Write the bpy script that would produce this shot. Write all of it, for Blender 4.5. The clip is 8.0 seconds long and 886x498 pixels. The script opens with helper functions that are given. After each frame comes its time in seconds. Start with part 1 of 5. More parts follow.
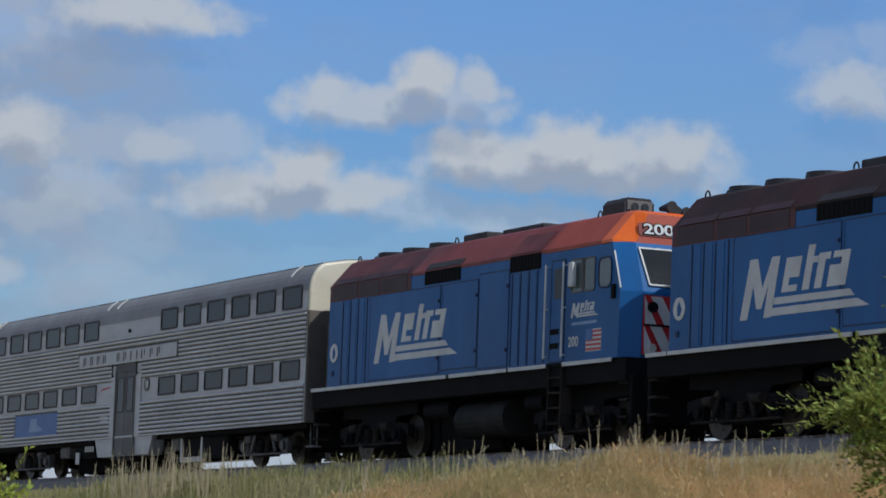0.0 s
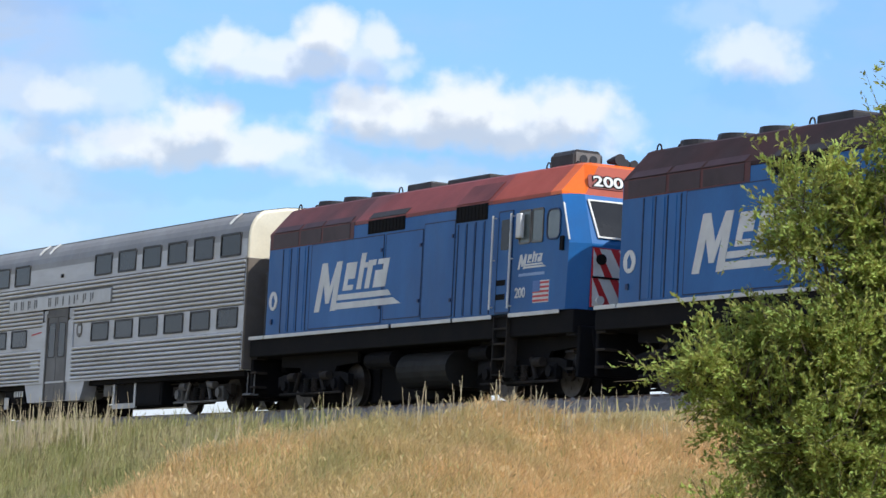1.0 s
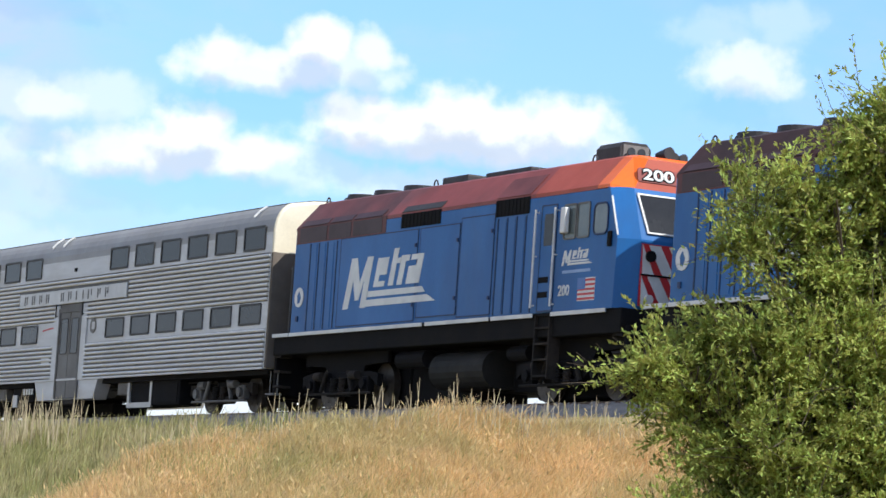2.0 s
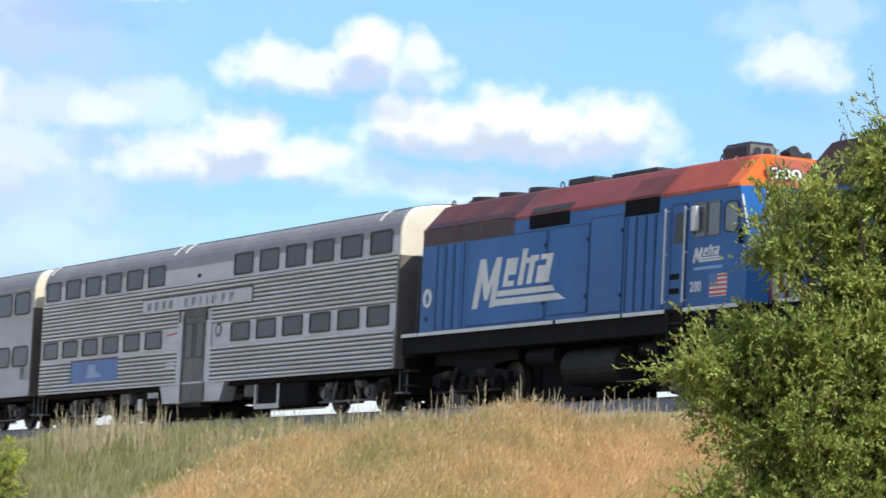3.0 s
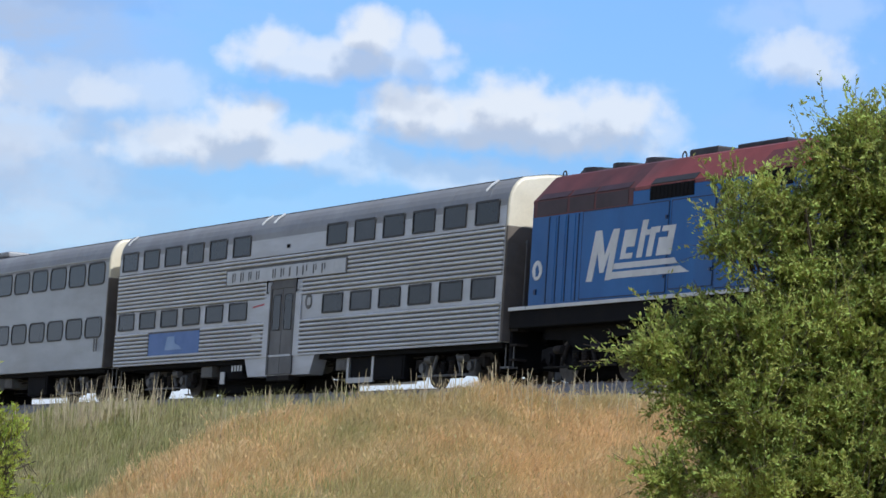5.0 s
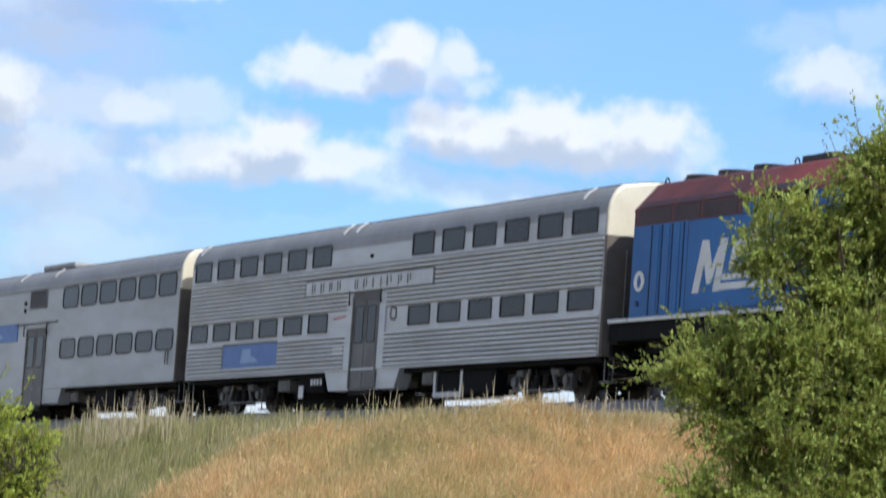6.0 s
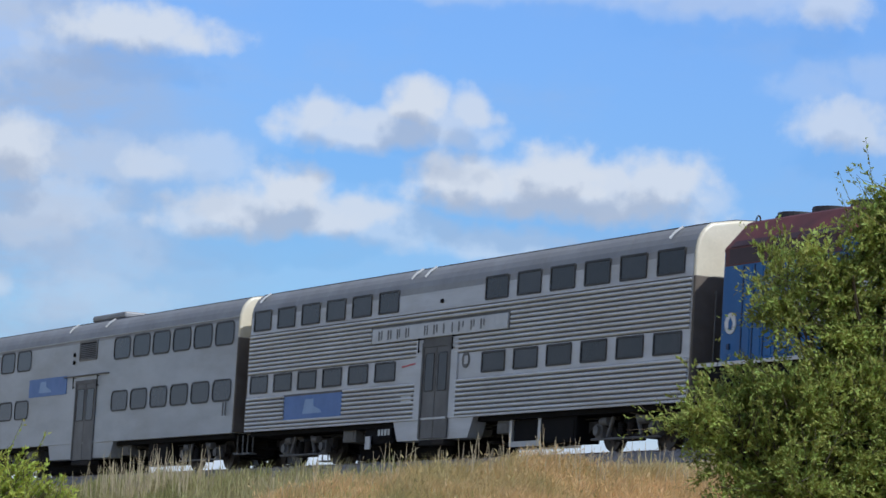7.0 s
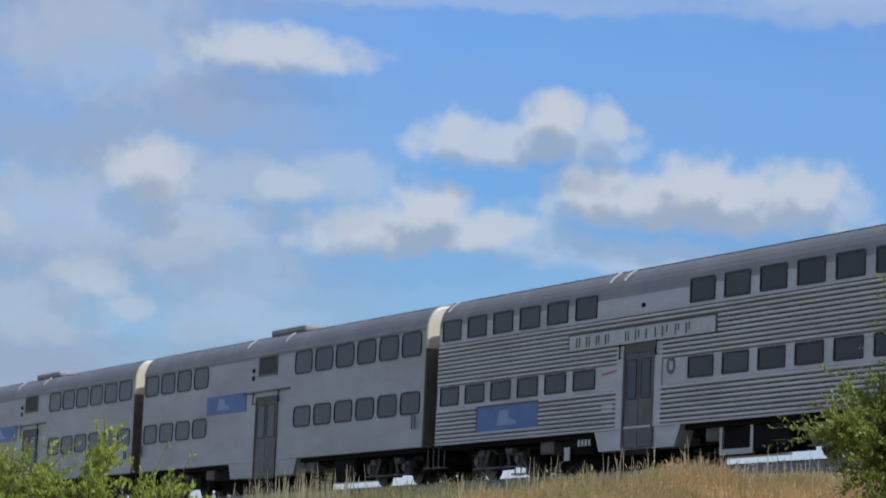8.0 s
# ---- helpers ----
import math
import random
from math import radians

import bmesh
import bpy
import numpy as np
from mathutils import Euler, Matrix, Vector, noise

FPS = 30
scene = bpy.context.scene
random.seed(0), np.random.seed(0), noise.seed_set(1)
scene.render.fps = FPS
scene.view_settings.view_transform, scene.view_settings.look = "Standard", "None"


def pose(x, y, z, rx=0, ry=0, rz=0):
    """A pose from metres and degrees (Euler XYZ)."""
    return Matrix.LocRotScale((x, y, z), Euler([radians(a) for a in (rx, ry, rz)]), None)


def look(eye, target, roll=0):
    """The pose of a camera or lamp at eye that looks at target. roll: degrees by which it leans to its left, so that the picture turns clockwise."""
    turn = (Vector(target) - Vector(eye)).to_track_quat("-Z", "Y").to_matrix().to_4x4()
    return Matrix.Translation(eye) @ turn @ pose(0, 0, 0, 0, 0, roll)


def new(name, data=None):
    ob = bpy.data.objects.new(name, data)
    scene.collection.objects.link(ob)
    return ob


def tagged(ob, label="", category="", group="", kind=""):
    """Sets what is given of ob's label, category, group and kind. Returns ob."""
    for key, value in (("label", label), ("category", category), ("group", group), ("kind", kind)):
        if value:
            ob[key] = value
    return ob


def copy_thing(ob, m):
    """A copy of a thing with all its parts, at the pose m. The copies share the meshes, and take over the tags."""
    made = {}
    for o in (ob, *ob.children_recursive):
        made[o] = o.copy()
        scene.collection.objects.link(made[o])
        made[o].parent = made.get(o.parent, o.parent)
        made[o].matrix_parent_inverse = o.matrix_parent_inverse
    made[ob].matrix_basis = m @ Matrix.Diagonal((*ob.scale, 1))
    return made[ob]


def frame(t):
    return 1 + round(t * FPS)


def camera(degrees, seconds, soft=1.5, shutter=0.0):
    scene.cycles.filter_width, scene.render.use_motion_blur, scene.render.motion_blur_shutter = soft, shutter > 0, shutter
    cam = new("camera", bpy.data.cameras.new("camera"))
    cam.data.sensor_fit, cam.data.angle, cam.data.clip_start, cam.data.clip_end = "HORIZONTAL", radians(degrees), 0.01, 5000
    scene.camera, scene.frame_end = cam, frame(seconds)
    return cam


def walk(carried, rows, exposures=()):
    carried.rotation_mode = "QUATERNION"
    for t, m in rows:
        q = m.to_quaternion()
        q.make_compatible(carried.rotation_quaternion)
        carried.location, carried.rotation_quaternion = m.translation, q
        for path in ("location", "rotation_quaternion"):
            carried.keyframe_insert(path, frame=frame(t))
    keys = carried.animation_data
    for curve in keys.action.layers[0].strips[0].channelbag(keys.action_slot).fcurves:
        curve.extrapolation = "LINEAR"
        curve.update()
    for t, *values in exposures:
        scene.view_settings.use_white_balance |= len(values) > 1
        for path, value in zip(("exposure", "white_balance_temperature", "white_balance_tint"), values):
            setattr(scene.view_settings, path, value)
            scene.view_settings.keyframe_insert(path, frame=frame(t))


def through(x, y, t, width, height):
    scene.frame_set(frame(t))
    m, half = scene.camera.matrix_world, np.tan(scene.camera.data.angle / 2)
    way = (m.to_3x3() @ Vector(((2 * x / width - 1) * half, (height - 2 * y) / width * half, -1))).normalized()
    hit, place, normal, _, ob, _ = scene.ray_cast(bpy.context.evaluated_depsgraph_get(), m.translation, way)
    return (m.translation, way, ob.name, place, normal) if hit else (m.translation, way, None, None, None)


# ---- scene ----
# ---------------------------------------------------------------- camera
EYE = 1.6


def seen_from(x, y, z, yaw, pitch, roll):
    """Camera pose: place relative to the tripod head, heading clockwise from +Y, tilt and lean in degrees."""
    e = Vector((x, y, z + EYE))
    a, b = radians(yaw), radians(pitch)
    return look(e, e + 50 * Vector((math.sin(a) * math.cos(b), math.cos(a) * math.cos(b), math.sin(b))), roll)


cam = camera(15.13, 8.0, soft=1.5, shutter=0.3)
walk(cam, [
    (0, seen_from(-1.16, 11.19, 0.94, -1.432, 6.128, 2.143)),
    (0.2, seen_from(-0.97, 10.20, 0.87, -1.136, 5.800, 2.434)),
    (0.5, seen_from(-0.69, 8.64, 0.76, -0.382, 5.358, 2.663)),
    (0.7, seen_from(-0.69, 8.55, 0.76, 0.019, 5.414, 2.927)),
    (1, seen_from(-0.68, 8.41, 0.77, 0.356, 5.453, 2.975)),
    (1.2, seen_from(-0.60, 8.44, 0.75, 0.556, 5.499, 3.107)),
    (2.3, seen_from(0.00, 8.75, 0.64, 0.447, 5.686, 3.942)),
    (2.5, seen_from(0.07, 8.80, 0.62, 0.534, 5.543, 3.556)),
    (2.8, seen_from(-0.20, 5.67, 0.46, 0.031, 5.826, 2.939)),
    (3, seen_from(-0.39, 3.59, 0.36, -0.390, 5.614, 2.850)),
    (3.5, seen_from(0.0, 0.0, 0.0, -1.221, 5.749, 2.988)),
    (4, seen_from(0.0, 0.0, 0.0, -1.266, 6.212, 3.018)),
    (4.5, seen_from(0.0, 0.0, 0.0, -1.289, 5.720, 3.255)),
    (4.7, seen_from(0.0, 0.0, 0.0, -0.655, 5.644, 3.197)),
    (5.8, seen_from(0.0, 0.0, 0.0, -0.643, 4.770, 4.547)),
    (6, seen_from(0.0, 0.0, 0.0, -0.953, 5.678, 4.018)),
    (6.2, seen_from(0.0, 0.0, 0.0, -0.791, 6.269, 3.691)),
    (6.5, seen_from(0.0, 0.0, 0.0, -1.016, 6.850, 3.300)),
    (6.8, seen_from(0.0, 0.0, 0.0, -1.228, 6.507, 3.551)),
    (7, seen_from(0.0, 0.0, 0.0, -1.263, 6.557, 3.508)),
    (7.2, seen_from(0.0, 0.0, 0.0, -1.068, 6.838, 2.452)),
    (7.5, seen_from(0.0, 0.0, 0.0, -2.550, 6.644, 3.004)),
    (7.8, seen_from(0.0, 0.0, 0.0, -3.535, 6.315, 3.301)),
    (8, seen_from(0.0, 0.0, 0.0, -3.693, 6.693, 2.533)),
], exposures=[
    (0, -1.02, 5900, 9), (0.2, -0.78, 5950, 9), (0.5, -0.40, 6000, 9), (1, -0.09, 6180, 9), (2.5, 0.18, 6300, 10), (3, 0.09, 6240, 10), (3.5, -0.04, 6080, 10),
    (4, -0.32, 5850, 9), (4.5, -0.37, 5830, 10), (6, -0.11, 6040, 10), (6.5, -0.41, 5800, 10), (7, -0.54, 5760, 10), (7.5, -0.66, 5760, 10), (8, -0.80, 5750, 10)])

# ---------------------------------------------------------------- track geometry
RAIL = 4.40 + EYE                       # rail head above the field
HEAD = 62.993                           # heading of the track, degrees clockwise from +X
DIR = Vector((math.cos(radians(HEAD)), -math.sin(radians(HEAD)), 0))
AWAY = Vector((math.sin(radians(HEAD)), math.cos(radians(HEAD)), 0))
MID = Vector((0, 80.44, 0)) + AWAY * 1.6   # a point of the track's centre line


def on_track(u, z=0.0):
    """The pose of a thing on the track, u metres along it."""
    p = MID + DIR * u
    return pose(p.x, p.y, RAIL + z, 0, 0, -HEAD)


def travelled(t):
    q = t - 4.5
    return 3.2446 * q + 0.00466 * q * q + 0.00237 * q ** 3


# ---------------------------------------------------------------- world, sun
SUN_DIR = Vector((0.69, -0.78, 1.02)).normalized()
sun = new("sun", bpy.data.lights.new("sun", "SUN"))
sun.data.energy, sun.data.angle, sun.data.color = 5.0, radians(0.6), (1.0, 0.95, 0.86)
sun.matrix_world = look((60, -20, 60), Vector((60, -20, 60)) - SUN_DIR)


class Net:
    """Short hand for building node trees."""

    def __init__(self, tree):
        self.t = tree

    def node(self, kind, operation="", blend=""):
        n = self.t.nodes.new(kind)
        if operation:
            n.operation = operation
        if blend:
            n.data_type, n.blend_type = "RGBA", blend
        return n

    def put(self, sock, v):
        if isinstance(v, bpy.types.NodeSocket):
            self.t.links.new(v, sock)
        else:
            sock.default_value = v

    def math(self, op, a, b=0.0, c=0.0, clamp=False):
        n = self.node("ShaderNodeMath", op)
        n.use_clamp = clamp
        for i, v in enumerate((a, b, c)):
            self.put(n.inputs[i], v)
        return n.outputs[0]

    def ramp(self, v, lo, hi, a=0.0, b=1.0):
        n = self.node("ShaderNodeMapRange")
        n.interpolation_type = "SMOOTHSTEP"
        for i, x in enumerate((v, lo, hi, a, b)):
            self.put(n.inputs[i], x)
        return n.outputs[0]

    def noise(self, vec, scale, detail=4.0, rough=0.55, color=False):
        n = self.node("ShaderNodeTexNoise")
        self.put(n.inputs["Vector"], vec)
        n.inputs["Scale"].default_value, n.inputs["Detail"].default_value, n.inputs["Roughness"].default_value = scale, detail, rough
        return n.outputs["Color" if color else "Fac"]

    def mix(self, f, a, b, blend="MIX"):
        n = self.node("ShaderNodeMix", blend=blend)
        self.put(n.inputs[0], f)
        self.put(n.inputs[6], a if isinstance(a, bpy.types.NodeSocket) else (*a, 1))
        self.put(n.inputs[7], b if isinstance(b, bpy.types.NodeSocket) else (*b, 1))
        return n.outputs[2]


# cumulus clouds: azimuth, elevation, half width, half height in degrees, and how thick they are
CLOUDS = [
    (-3.56, 8.7, 0.54, 0.37, 0.9), (-1.83, 8.91, 0.56, 0.49, 1), (-0.94, 8.94, 0.41, 0.41, 0.85), (-2.62, 8.47, 1.6, 0.35, 0.85), (-2.68, 8.64, 0.78, 0.27, 0.85), (-1.39, 8.54, 0.87, 0.39, 0.7),
    (-3.97, 7.34, 0.7, 0.54, 1), (-4.87, 6.97, 1.12, 0.45, 0.95), (-2.97, 6.99, 1.02, 0.41, 0.9), (-5.39, 6.73, 0.92, 0.33, 0.8), (-3.94, 6.89, 2.04, 0.35, 0.9), (-2.03, 6.81, 1.07, 0.39, 0.55),
    (-0.95, 7.69, 0.89, 0.5, 1), (0.61, 7.8, 1.09, 0.56, 1), (2.37, 7.87, 1.07, 0.52, 0.95), (0.73, 7.47, 2.57, 0.43, 0.95), (-0.17, 7.79, 0.68, 0.39, 0.95), (1.54, 7.87, 0.68, 0.41, 0.95), (3.11, 7.61, 0.68, 0.41, 0.6),
    (-0.31, 6.66, 1.46, 0.33, 0.6),
]
HIGH_CLOUDS = [
    (5.57, 8.97, 0.89, 0.54, 0.8), (5.01, 9.64, 0.85, 0.39, 0.35), (6.16, 9.85, 0.68, 0.49, 0.4), (3.32, 11.23, 2.23, 0.6, 0.55), (5.24, 11.13, 0.64, 0.54, 0.75),
    (-6.74, 9.91, 1.5, 0.43, 0.95), (-8.64, 9.62, 0.33, 0.29, 0.55), (-3.86, 10.96, 3.3, 0.25, 0.4), (-2.74, 11.01, 4.85, 0.25, 0.35), (2.46, 10.98, 1.46, 0.39, 0.4),
]
WEST_CLOUDS = [
    (-6.38, 7.67, 0.6, 0.31, 0.75), (-7.35, 7.63, 1.36, 0.45, 0.45), (-5.46, 7.79, 0.92, 0.45, 0.55), (-7.35, 5.45, 0.6, 0.41, 0.4), (-8.79, 7.71, 0.76, 0.6, 0.95), (-8.43, 6.86, 1.84, 0.58, 0.6),
    (-10.37, 6.89, 2.23, 0.87, 0.5), (-11.28, 6.77, 0.39, 0.33, 0.7), (-9.78, 5.93, 0.64, 0.35, 0.75), (-9.05, 5.45, 0.54, 0.29, 0.6), (-8.36, 6.47, 0.73, 0.41, 0.55),
    (-10.66, 5.24, 1.36, 0.58, 0.45), (-9.76, 9.87, 2.04, 1.16, 0.45), (-7.22, 6.14, 1.46, 0.68, 0.3), (-7.18, 5.23, 1.55, 0.39, 0.35),
]


def cloud_group():
    """Cloud cover, 0 to 1, at (azimuth, elevation) in degrees."""
    g = bpy.data.node_groups.new("cloud_cover", "ShaderNodeTree")
    g.interface.new_socket("Place", in_out="INPUT", socket_type="NodeSocketVector")
    g.interface.new_socket("Cover", in_out="OUTPUT", socket_type="NodeSocketFloat")
    k = Net(g)
    gi, go = k.node("NodeGroupInput"), k.node("NodeGroupOutput")
    warp = k.node("ShaderNodeVectorMath", operation="MULTIPLY_ADD")
    k.put(warp.inputs[0], k.noise(gi.outputs[0], 1.0, 3.0, 0.5, True))
    warp.inputs[1].default_value = (0.8, 0.5, 0)
    off = k.node("ShaderNodeVectorMath", operation="ADD")
    k.put(off.inputs[0], gi.outputs[0])
    off.inputs[1].default_value = (-0.4, -0.25, 0)
    k.put(warp.inputs[2], off.outputs[0])
    sep = k.node("ShaderNodeSeparateXYZ")
    k.put(sep.inputs[0], warp.outputs[0])
    grain = k.math("MULTIPLY_ADD", k.noise(gi.outputs[0], 2.4, 5.0, 0.5), 0.9, -0.45)
    best = None
    for a, e, ra, re, thick in CLOUDS + HIGH_CLOUDS + WEST_CLOUDS:
        dx = k.math("DIVIDE", k.math("SUBTRACT", sep.outputs[0], a), ra * 1.25)
        dy = k.math("DIVIDE", k.math("SUBTRACT", sep.outputs[1], e), re * 1.25)
        low = k.math("MULTIPLY", dy, k.math("MULTIPLY_ADD", k.math("LESS_THAN", dy, 0.0), 0.25, 1.0))
        r = k.math("SQRT", k.math("ADD", k.math("MULTIPLY", dx, dx), k.math("MULTIPLY", low, low)))
        d = k.math("ADD", k.math("SUBTRACT", 1.0, r), grain)
        c = k.ramp(d, -0.3, 0.6, 0.0, thick)
        best = c if best is None else k.math("SMOOTH_MAX", best, c, 0.2)
    far = k.math("MAXIMUM", k.ramp(sep.outputs[1], 12.5, 20.0), k.ramp(k.math("ABSOLUTE", sep.outputs[0]), 12.0, 18.0))
    wide = k.math("MULTIPLY", k.ramp(k.noise(gi.outputs[0], 0.16, 5.0, 0.55), 0.42, 0.66), far)
    k.put(go.inputs[0], k.math("MAXIMUM", best, wide))
    return g


def make_world():
    w = bpy.data.worlds.new("summer_sky")
    scene.world = w
    w.use_nodes = True
    w.node_tree.nodes.clear()
    k = Net(w.node_tree)
    sky = k.node("ShaderNodeTexSky")
    sky.sky_type, sky.sun_disc = "NISHITA", False
    sky.sun_elevation, sky.sun_rotation = math.asin(SUN_DIR.z), math.atan2(SUN_DIR.x, SUN_DIR.y)
    sky.air_density, sky.dust_density, sky.ozone_density = 1.0, 0.5, 2.5
    co = k.node("ShaderNodeTexCoord")
    sep = k.node("ShaderNodeSeparateXYZ")
    k.put(sep.inputs[0], co.outputs["Generated"])
    az = k.math("MULTIPLY", k.math("ARCTAN2", sep.outputs[0], sep.outputs[1]), 57.2958)
    el = k.math("MULTIPLY", k.math("ARCSINE", sep.outputs[2]), 57.2958)
    g = cloud_group()

    def sample(up, side):
        c = k.node("ShaderNodeCombineXYZ")
        k.put(c.inputs[0], k.math("ADD", az, side))
        k.put(c.inputs[1], k.math("ADD", el, up))
        n = k.node("ShaderNodeGroup")
        n.node_tree = g
        k.put(n.inputs[0], c.outputs[0])
        return n.outputs[0]

    mask, above = sample(0.0, 0.0), sample(0.62, 0.12)
    spot = k.node("ShaderNodeCombineXYZ")
    k.put(spot.inputs[0], k.math("MULTIPLY", az, 0.5))
    k.put(spot.inputs[1], el)
    veil = k.ramp(k.noise(spot.outputs[0], 0.42, 6.0, 0.6), 0.45, 0.78, 0.0, 0.32)
    west = k.ramp(az, -3.5, -9.0, 0.0, 0.75)
    veil = k.math("ADD", veil, k.math("MULTIPLY", west, k.ramp(k.noise(spot.outputs[0], 0.8, 5.0, 0.6), 0.25, 0.6)))
    shade = k.ramp(above, 0.3, 1.25)
    cloud = k.mix(shade, CLOUD_TOP, CLOUD_BASE)
    deep = k.mix(k.ramp(el, 3.0, 12.0), SKY_TINT_LOW, SKY_TINT_HIGH)
    deep = k.mix(k.ramp(el, 15.0, 45.0), deep, SKY_TINT_TOP)
    air = k.mix(1.0, sky.outputs[0], deep, "MULTIPLY")
    out = k.mix(k.math("MULTIPLY", veil, k.ramp(el, 30.0, 12.0)), air, VEIL)
    thin = k.math("MULTIPLY_ADD", shade, -0.12, 0.98)
    out = k.mix(k.math("MULTIPLY", mask, thin), out, cloud)
    out = k.mix(k.ramp(el, 4.3, 3.0, 0.0, 0.85), out, HORIZON)
    bg = k.node("ShaderNodeBackground")
    k.put(bg.inputs[0], out)
    bg.inputs[1].default_value = SKY
    k.put(k.node("ShaderNodeOutputWorld").inputs[0], bg.outputs[0])


SKY = 0.1
VEIL = (5.1, 6.1, 7.9)
HORIZON = (9.2, 9.6, 10.4)               # bright haze low over the land
CLOUD_TOP, CLOUD_BASE = (10.2, 10.4, 10.6), (6.0, 6.4, 7.3)
SKY_TINT_LOW, SKY_TINT_HIGH, SKY_TINT_TOP = (0.95, 1.27, 1.5), (0.82, 1.4, 2.05), (0.7, 0.85, 1.1)
make_world()


# ---------------------------------------------------------------- materials
def material(name, color, other=None, rough=0.5, metal=0.0, scale=6.0, fine=60.0, bump=0.15, dirt=None, dirt_amount=0.5,
             space="Object", streak=(1, 1, 1), spec=0.5, vary=0.0, island=False):
    """A painted or natural surface: two colours mixed by broad noise, fine grain, dirt and relief."""
    m = bpy.data.materials.new(name)
    m.use_nodes = True
    k = Net(m.node_tree)
    b = m.node_tree.nodes["Principled BSDF"]
    co = k.node("ShaderNodeTexCoord")
    mp = k.node("ShaderNodeMapping")
    k.put(mp.inputs[0], co.outputs[space])
    mp.inputs["Scale"].default_value = streak
    v = mp.outputs[0]
    broad, grain = k.noise(v, scale, 5.0, 0.6), k.noise(v, fine, 3.0, 0.6)
    c = k.mix(k.ramp(broad, 0.3, 0.7), color, other or tuple(x * 0.8 for x in color))
    c = k.mix(k.ramp(grain, 0.2, 0.8, 0.0, 0.35), c, tuple(x * 0.72 for x in color))
    if dirt:
        c = k.mix(k.ramp(k.noise(v, scale * 0.35, 6.0, 0.65), 0.42, 0.72, 0.0, dirt_amount), c, dirt)
    if vary:
        rnd = k.node("ShaderNodeNewGeometry").outputs["Random Per Island"] if island else k.node("ShaderNodeObjectInfo").outputs["Random"]
        hsv = k.node("ShaderNodeHueSaturation")
        k.put(hsv.inputs["Hue"], k.math("MULTIPLY_ADD", rnd, vary * 0.08, 0.5 - vary * 0.04))
        k.put(hsv.inputs["Value"], k.math("MULTIPLY_ADD", rnd, vary, 1.0 - vary / 2))
        k.put(hsv.inputs["Color"], c)
        c = hsv.outputs[0]
    k.put(b.inputs["Base Color"], c)
    k.put(b.inputs["Roughness"], k.math("MULTIPLY_ADD", broad, 0.25, rough - 0.12))
    b.inputs["Metallic"].default_value = metal
    b.inputs["Specular IOR Level"].default_value = spec
    if bump:
        bp = k.node("ShaderNodeBump")
        bp.inputs["Strength"].default_value, bp.inputs["Distance"].default_value = bump, 0.02
        k.put(bp.inputs["Height"], grain)
        k.put(b.inputs["Normal"], bp.outputs[0])
    return m


def leaf_material(name, color, other, through=0.35, vary=0.35, patch=None):
    """Leaves and blades: diffuse with light passing through."""
    m = material(name, color, other, rough=0.55, scale=0.9, fine=9.0, bump=0, space="Object", vary=vary, island=True, spec=0.3, dirt=patch, dirt_amount=0.6)
    t = m.node_tree
    k = Net(t)
    b = t.nodes["Principled BSDF"]
    tr = k.node("ShaderNodeBsdfTranslucent")
    k.put(tr.inputs[0], b.inputs["Base Color"].links[0].from_socket)
    mx = k.node("ShaderNodeMixShader")
    mx.inputs[0].default_value = through
    k.put(mx.inputs[1], b.outputs[0])
    k.put(mx.inputs[2], tr.outputs[0])
    k.put(t.nodes["Material Output"].inputs[0], mx.outputs[0])
    return m


STAINLESS = material("stainless_steel", (0.58, 0.585, 0.60), (0.50, 0.505, 0.52), 0.45, 0.35, 1.2, 30, 0.05, (0.25, 0.22, 0.18), 0.45, streak=(0.5, 1, 2.5))
STEEL_RIB = material("brushed_steel_rib", (0.70, 0.705, 0.72), (0.60, 0.605, 0.62), 0.4, 0.35, 1.5, 40, 0.03, (0.28, 0.24, 0.2), 0.35, streak=(0.4, 1, 3))
# dark steel of the door trim; behind the ribs it paints their shade
RIB_SHADE_TRIM = material("rib_shade_and_trim_steel", (0.13, 0.125, 0.12), (0.09, 0.088, 0.085), 0.6, 0.3, 2.0, 40, 0.05)
SILVER = material("silver_grey_paint", (0.46, 0.48, 0.50), (0.40, 0.42, 0.44), 0.45, 0.15, 0.8, 25, 0.04, (0.22, 0.2, 0.17), 0.4, streak=(0.6, 1, 2))
ROOF_STEEL = material("dull_roof_steel", (0.33, 0.33, 0.33), (0.27, 0.27, 0.275), 0.55, 0.15, 1.0, 25, 0.03, (0.2, 0.19, 0.17), 0.45)
# brown with the shadow of the coupled vehicle put into the colour
END_SHADE = material("shaded_end_brown", (0.15, 0.128, 0.11), (0.11, 0.095, 0.082), 0.8, 0.0, 1.4, 20, 0.1, (0.2, 0.17, 0.14), 0.4, spec=0.2)
ROOF_DARK = material("sooty_roof_coating", (0.09, 0.09, 0.095), (0.06, 0.06, 0.065), 0.7, 0.0, 1.2, 20, 0.1)
CREAM = material("pale_end_sheet", (0.76, 0.70, 0.55), (0.66, 0.6, 0.46), 0.5, 0.1, 1.2, 20, 0.06, (0.28, 0.24, 0.18), 0.5)
BLUE = material("blue_paint", (0.013, 0.14, 0.42), (0.012, 0.115, 0.35), 0.45, 0.0, 0.9, 22, 0.05, (0.035, 0.085, 0.2), 0.5, streak=(1, 1, 0.5), spec=0.3)
BLUE_LINE = material("dark_blue_seam", (0.012, 0.035, 0.11), None, 0.6, 0, 3, 40, 0.05)
RED = material("weathered_red_paint", (0.28, 0.042, 0.030), (0.19, 0.032, 0.026), 0.5, 0.0, 0.8, 18, 0.08, (0.07, 0.025, 0.022), 0.75)
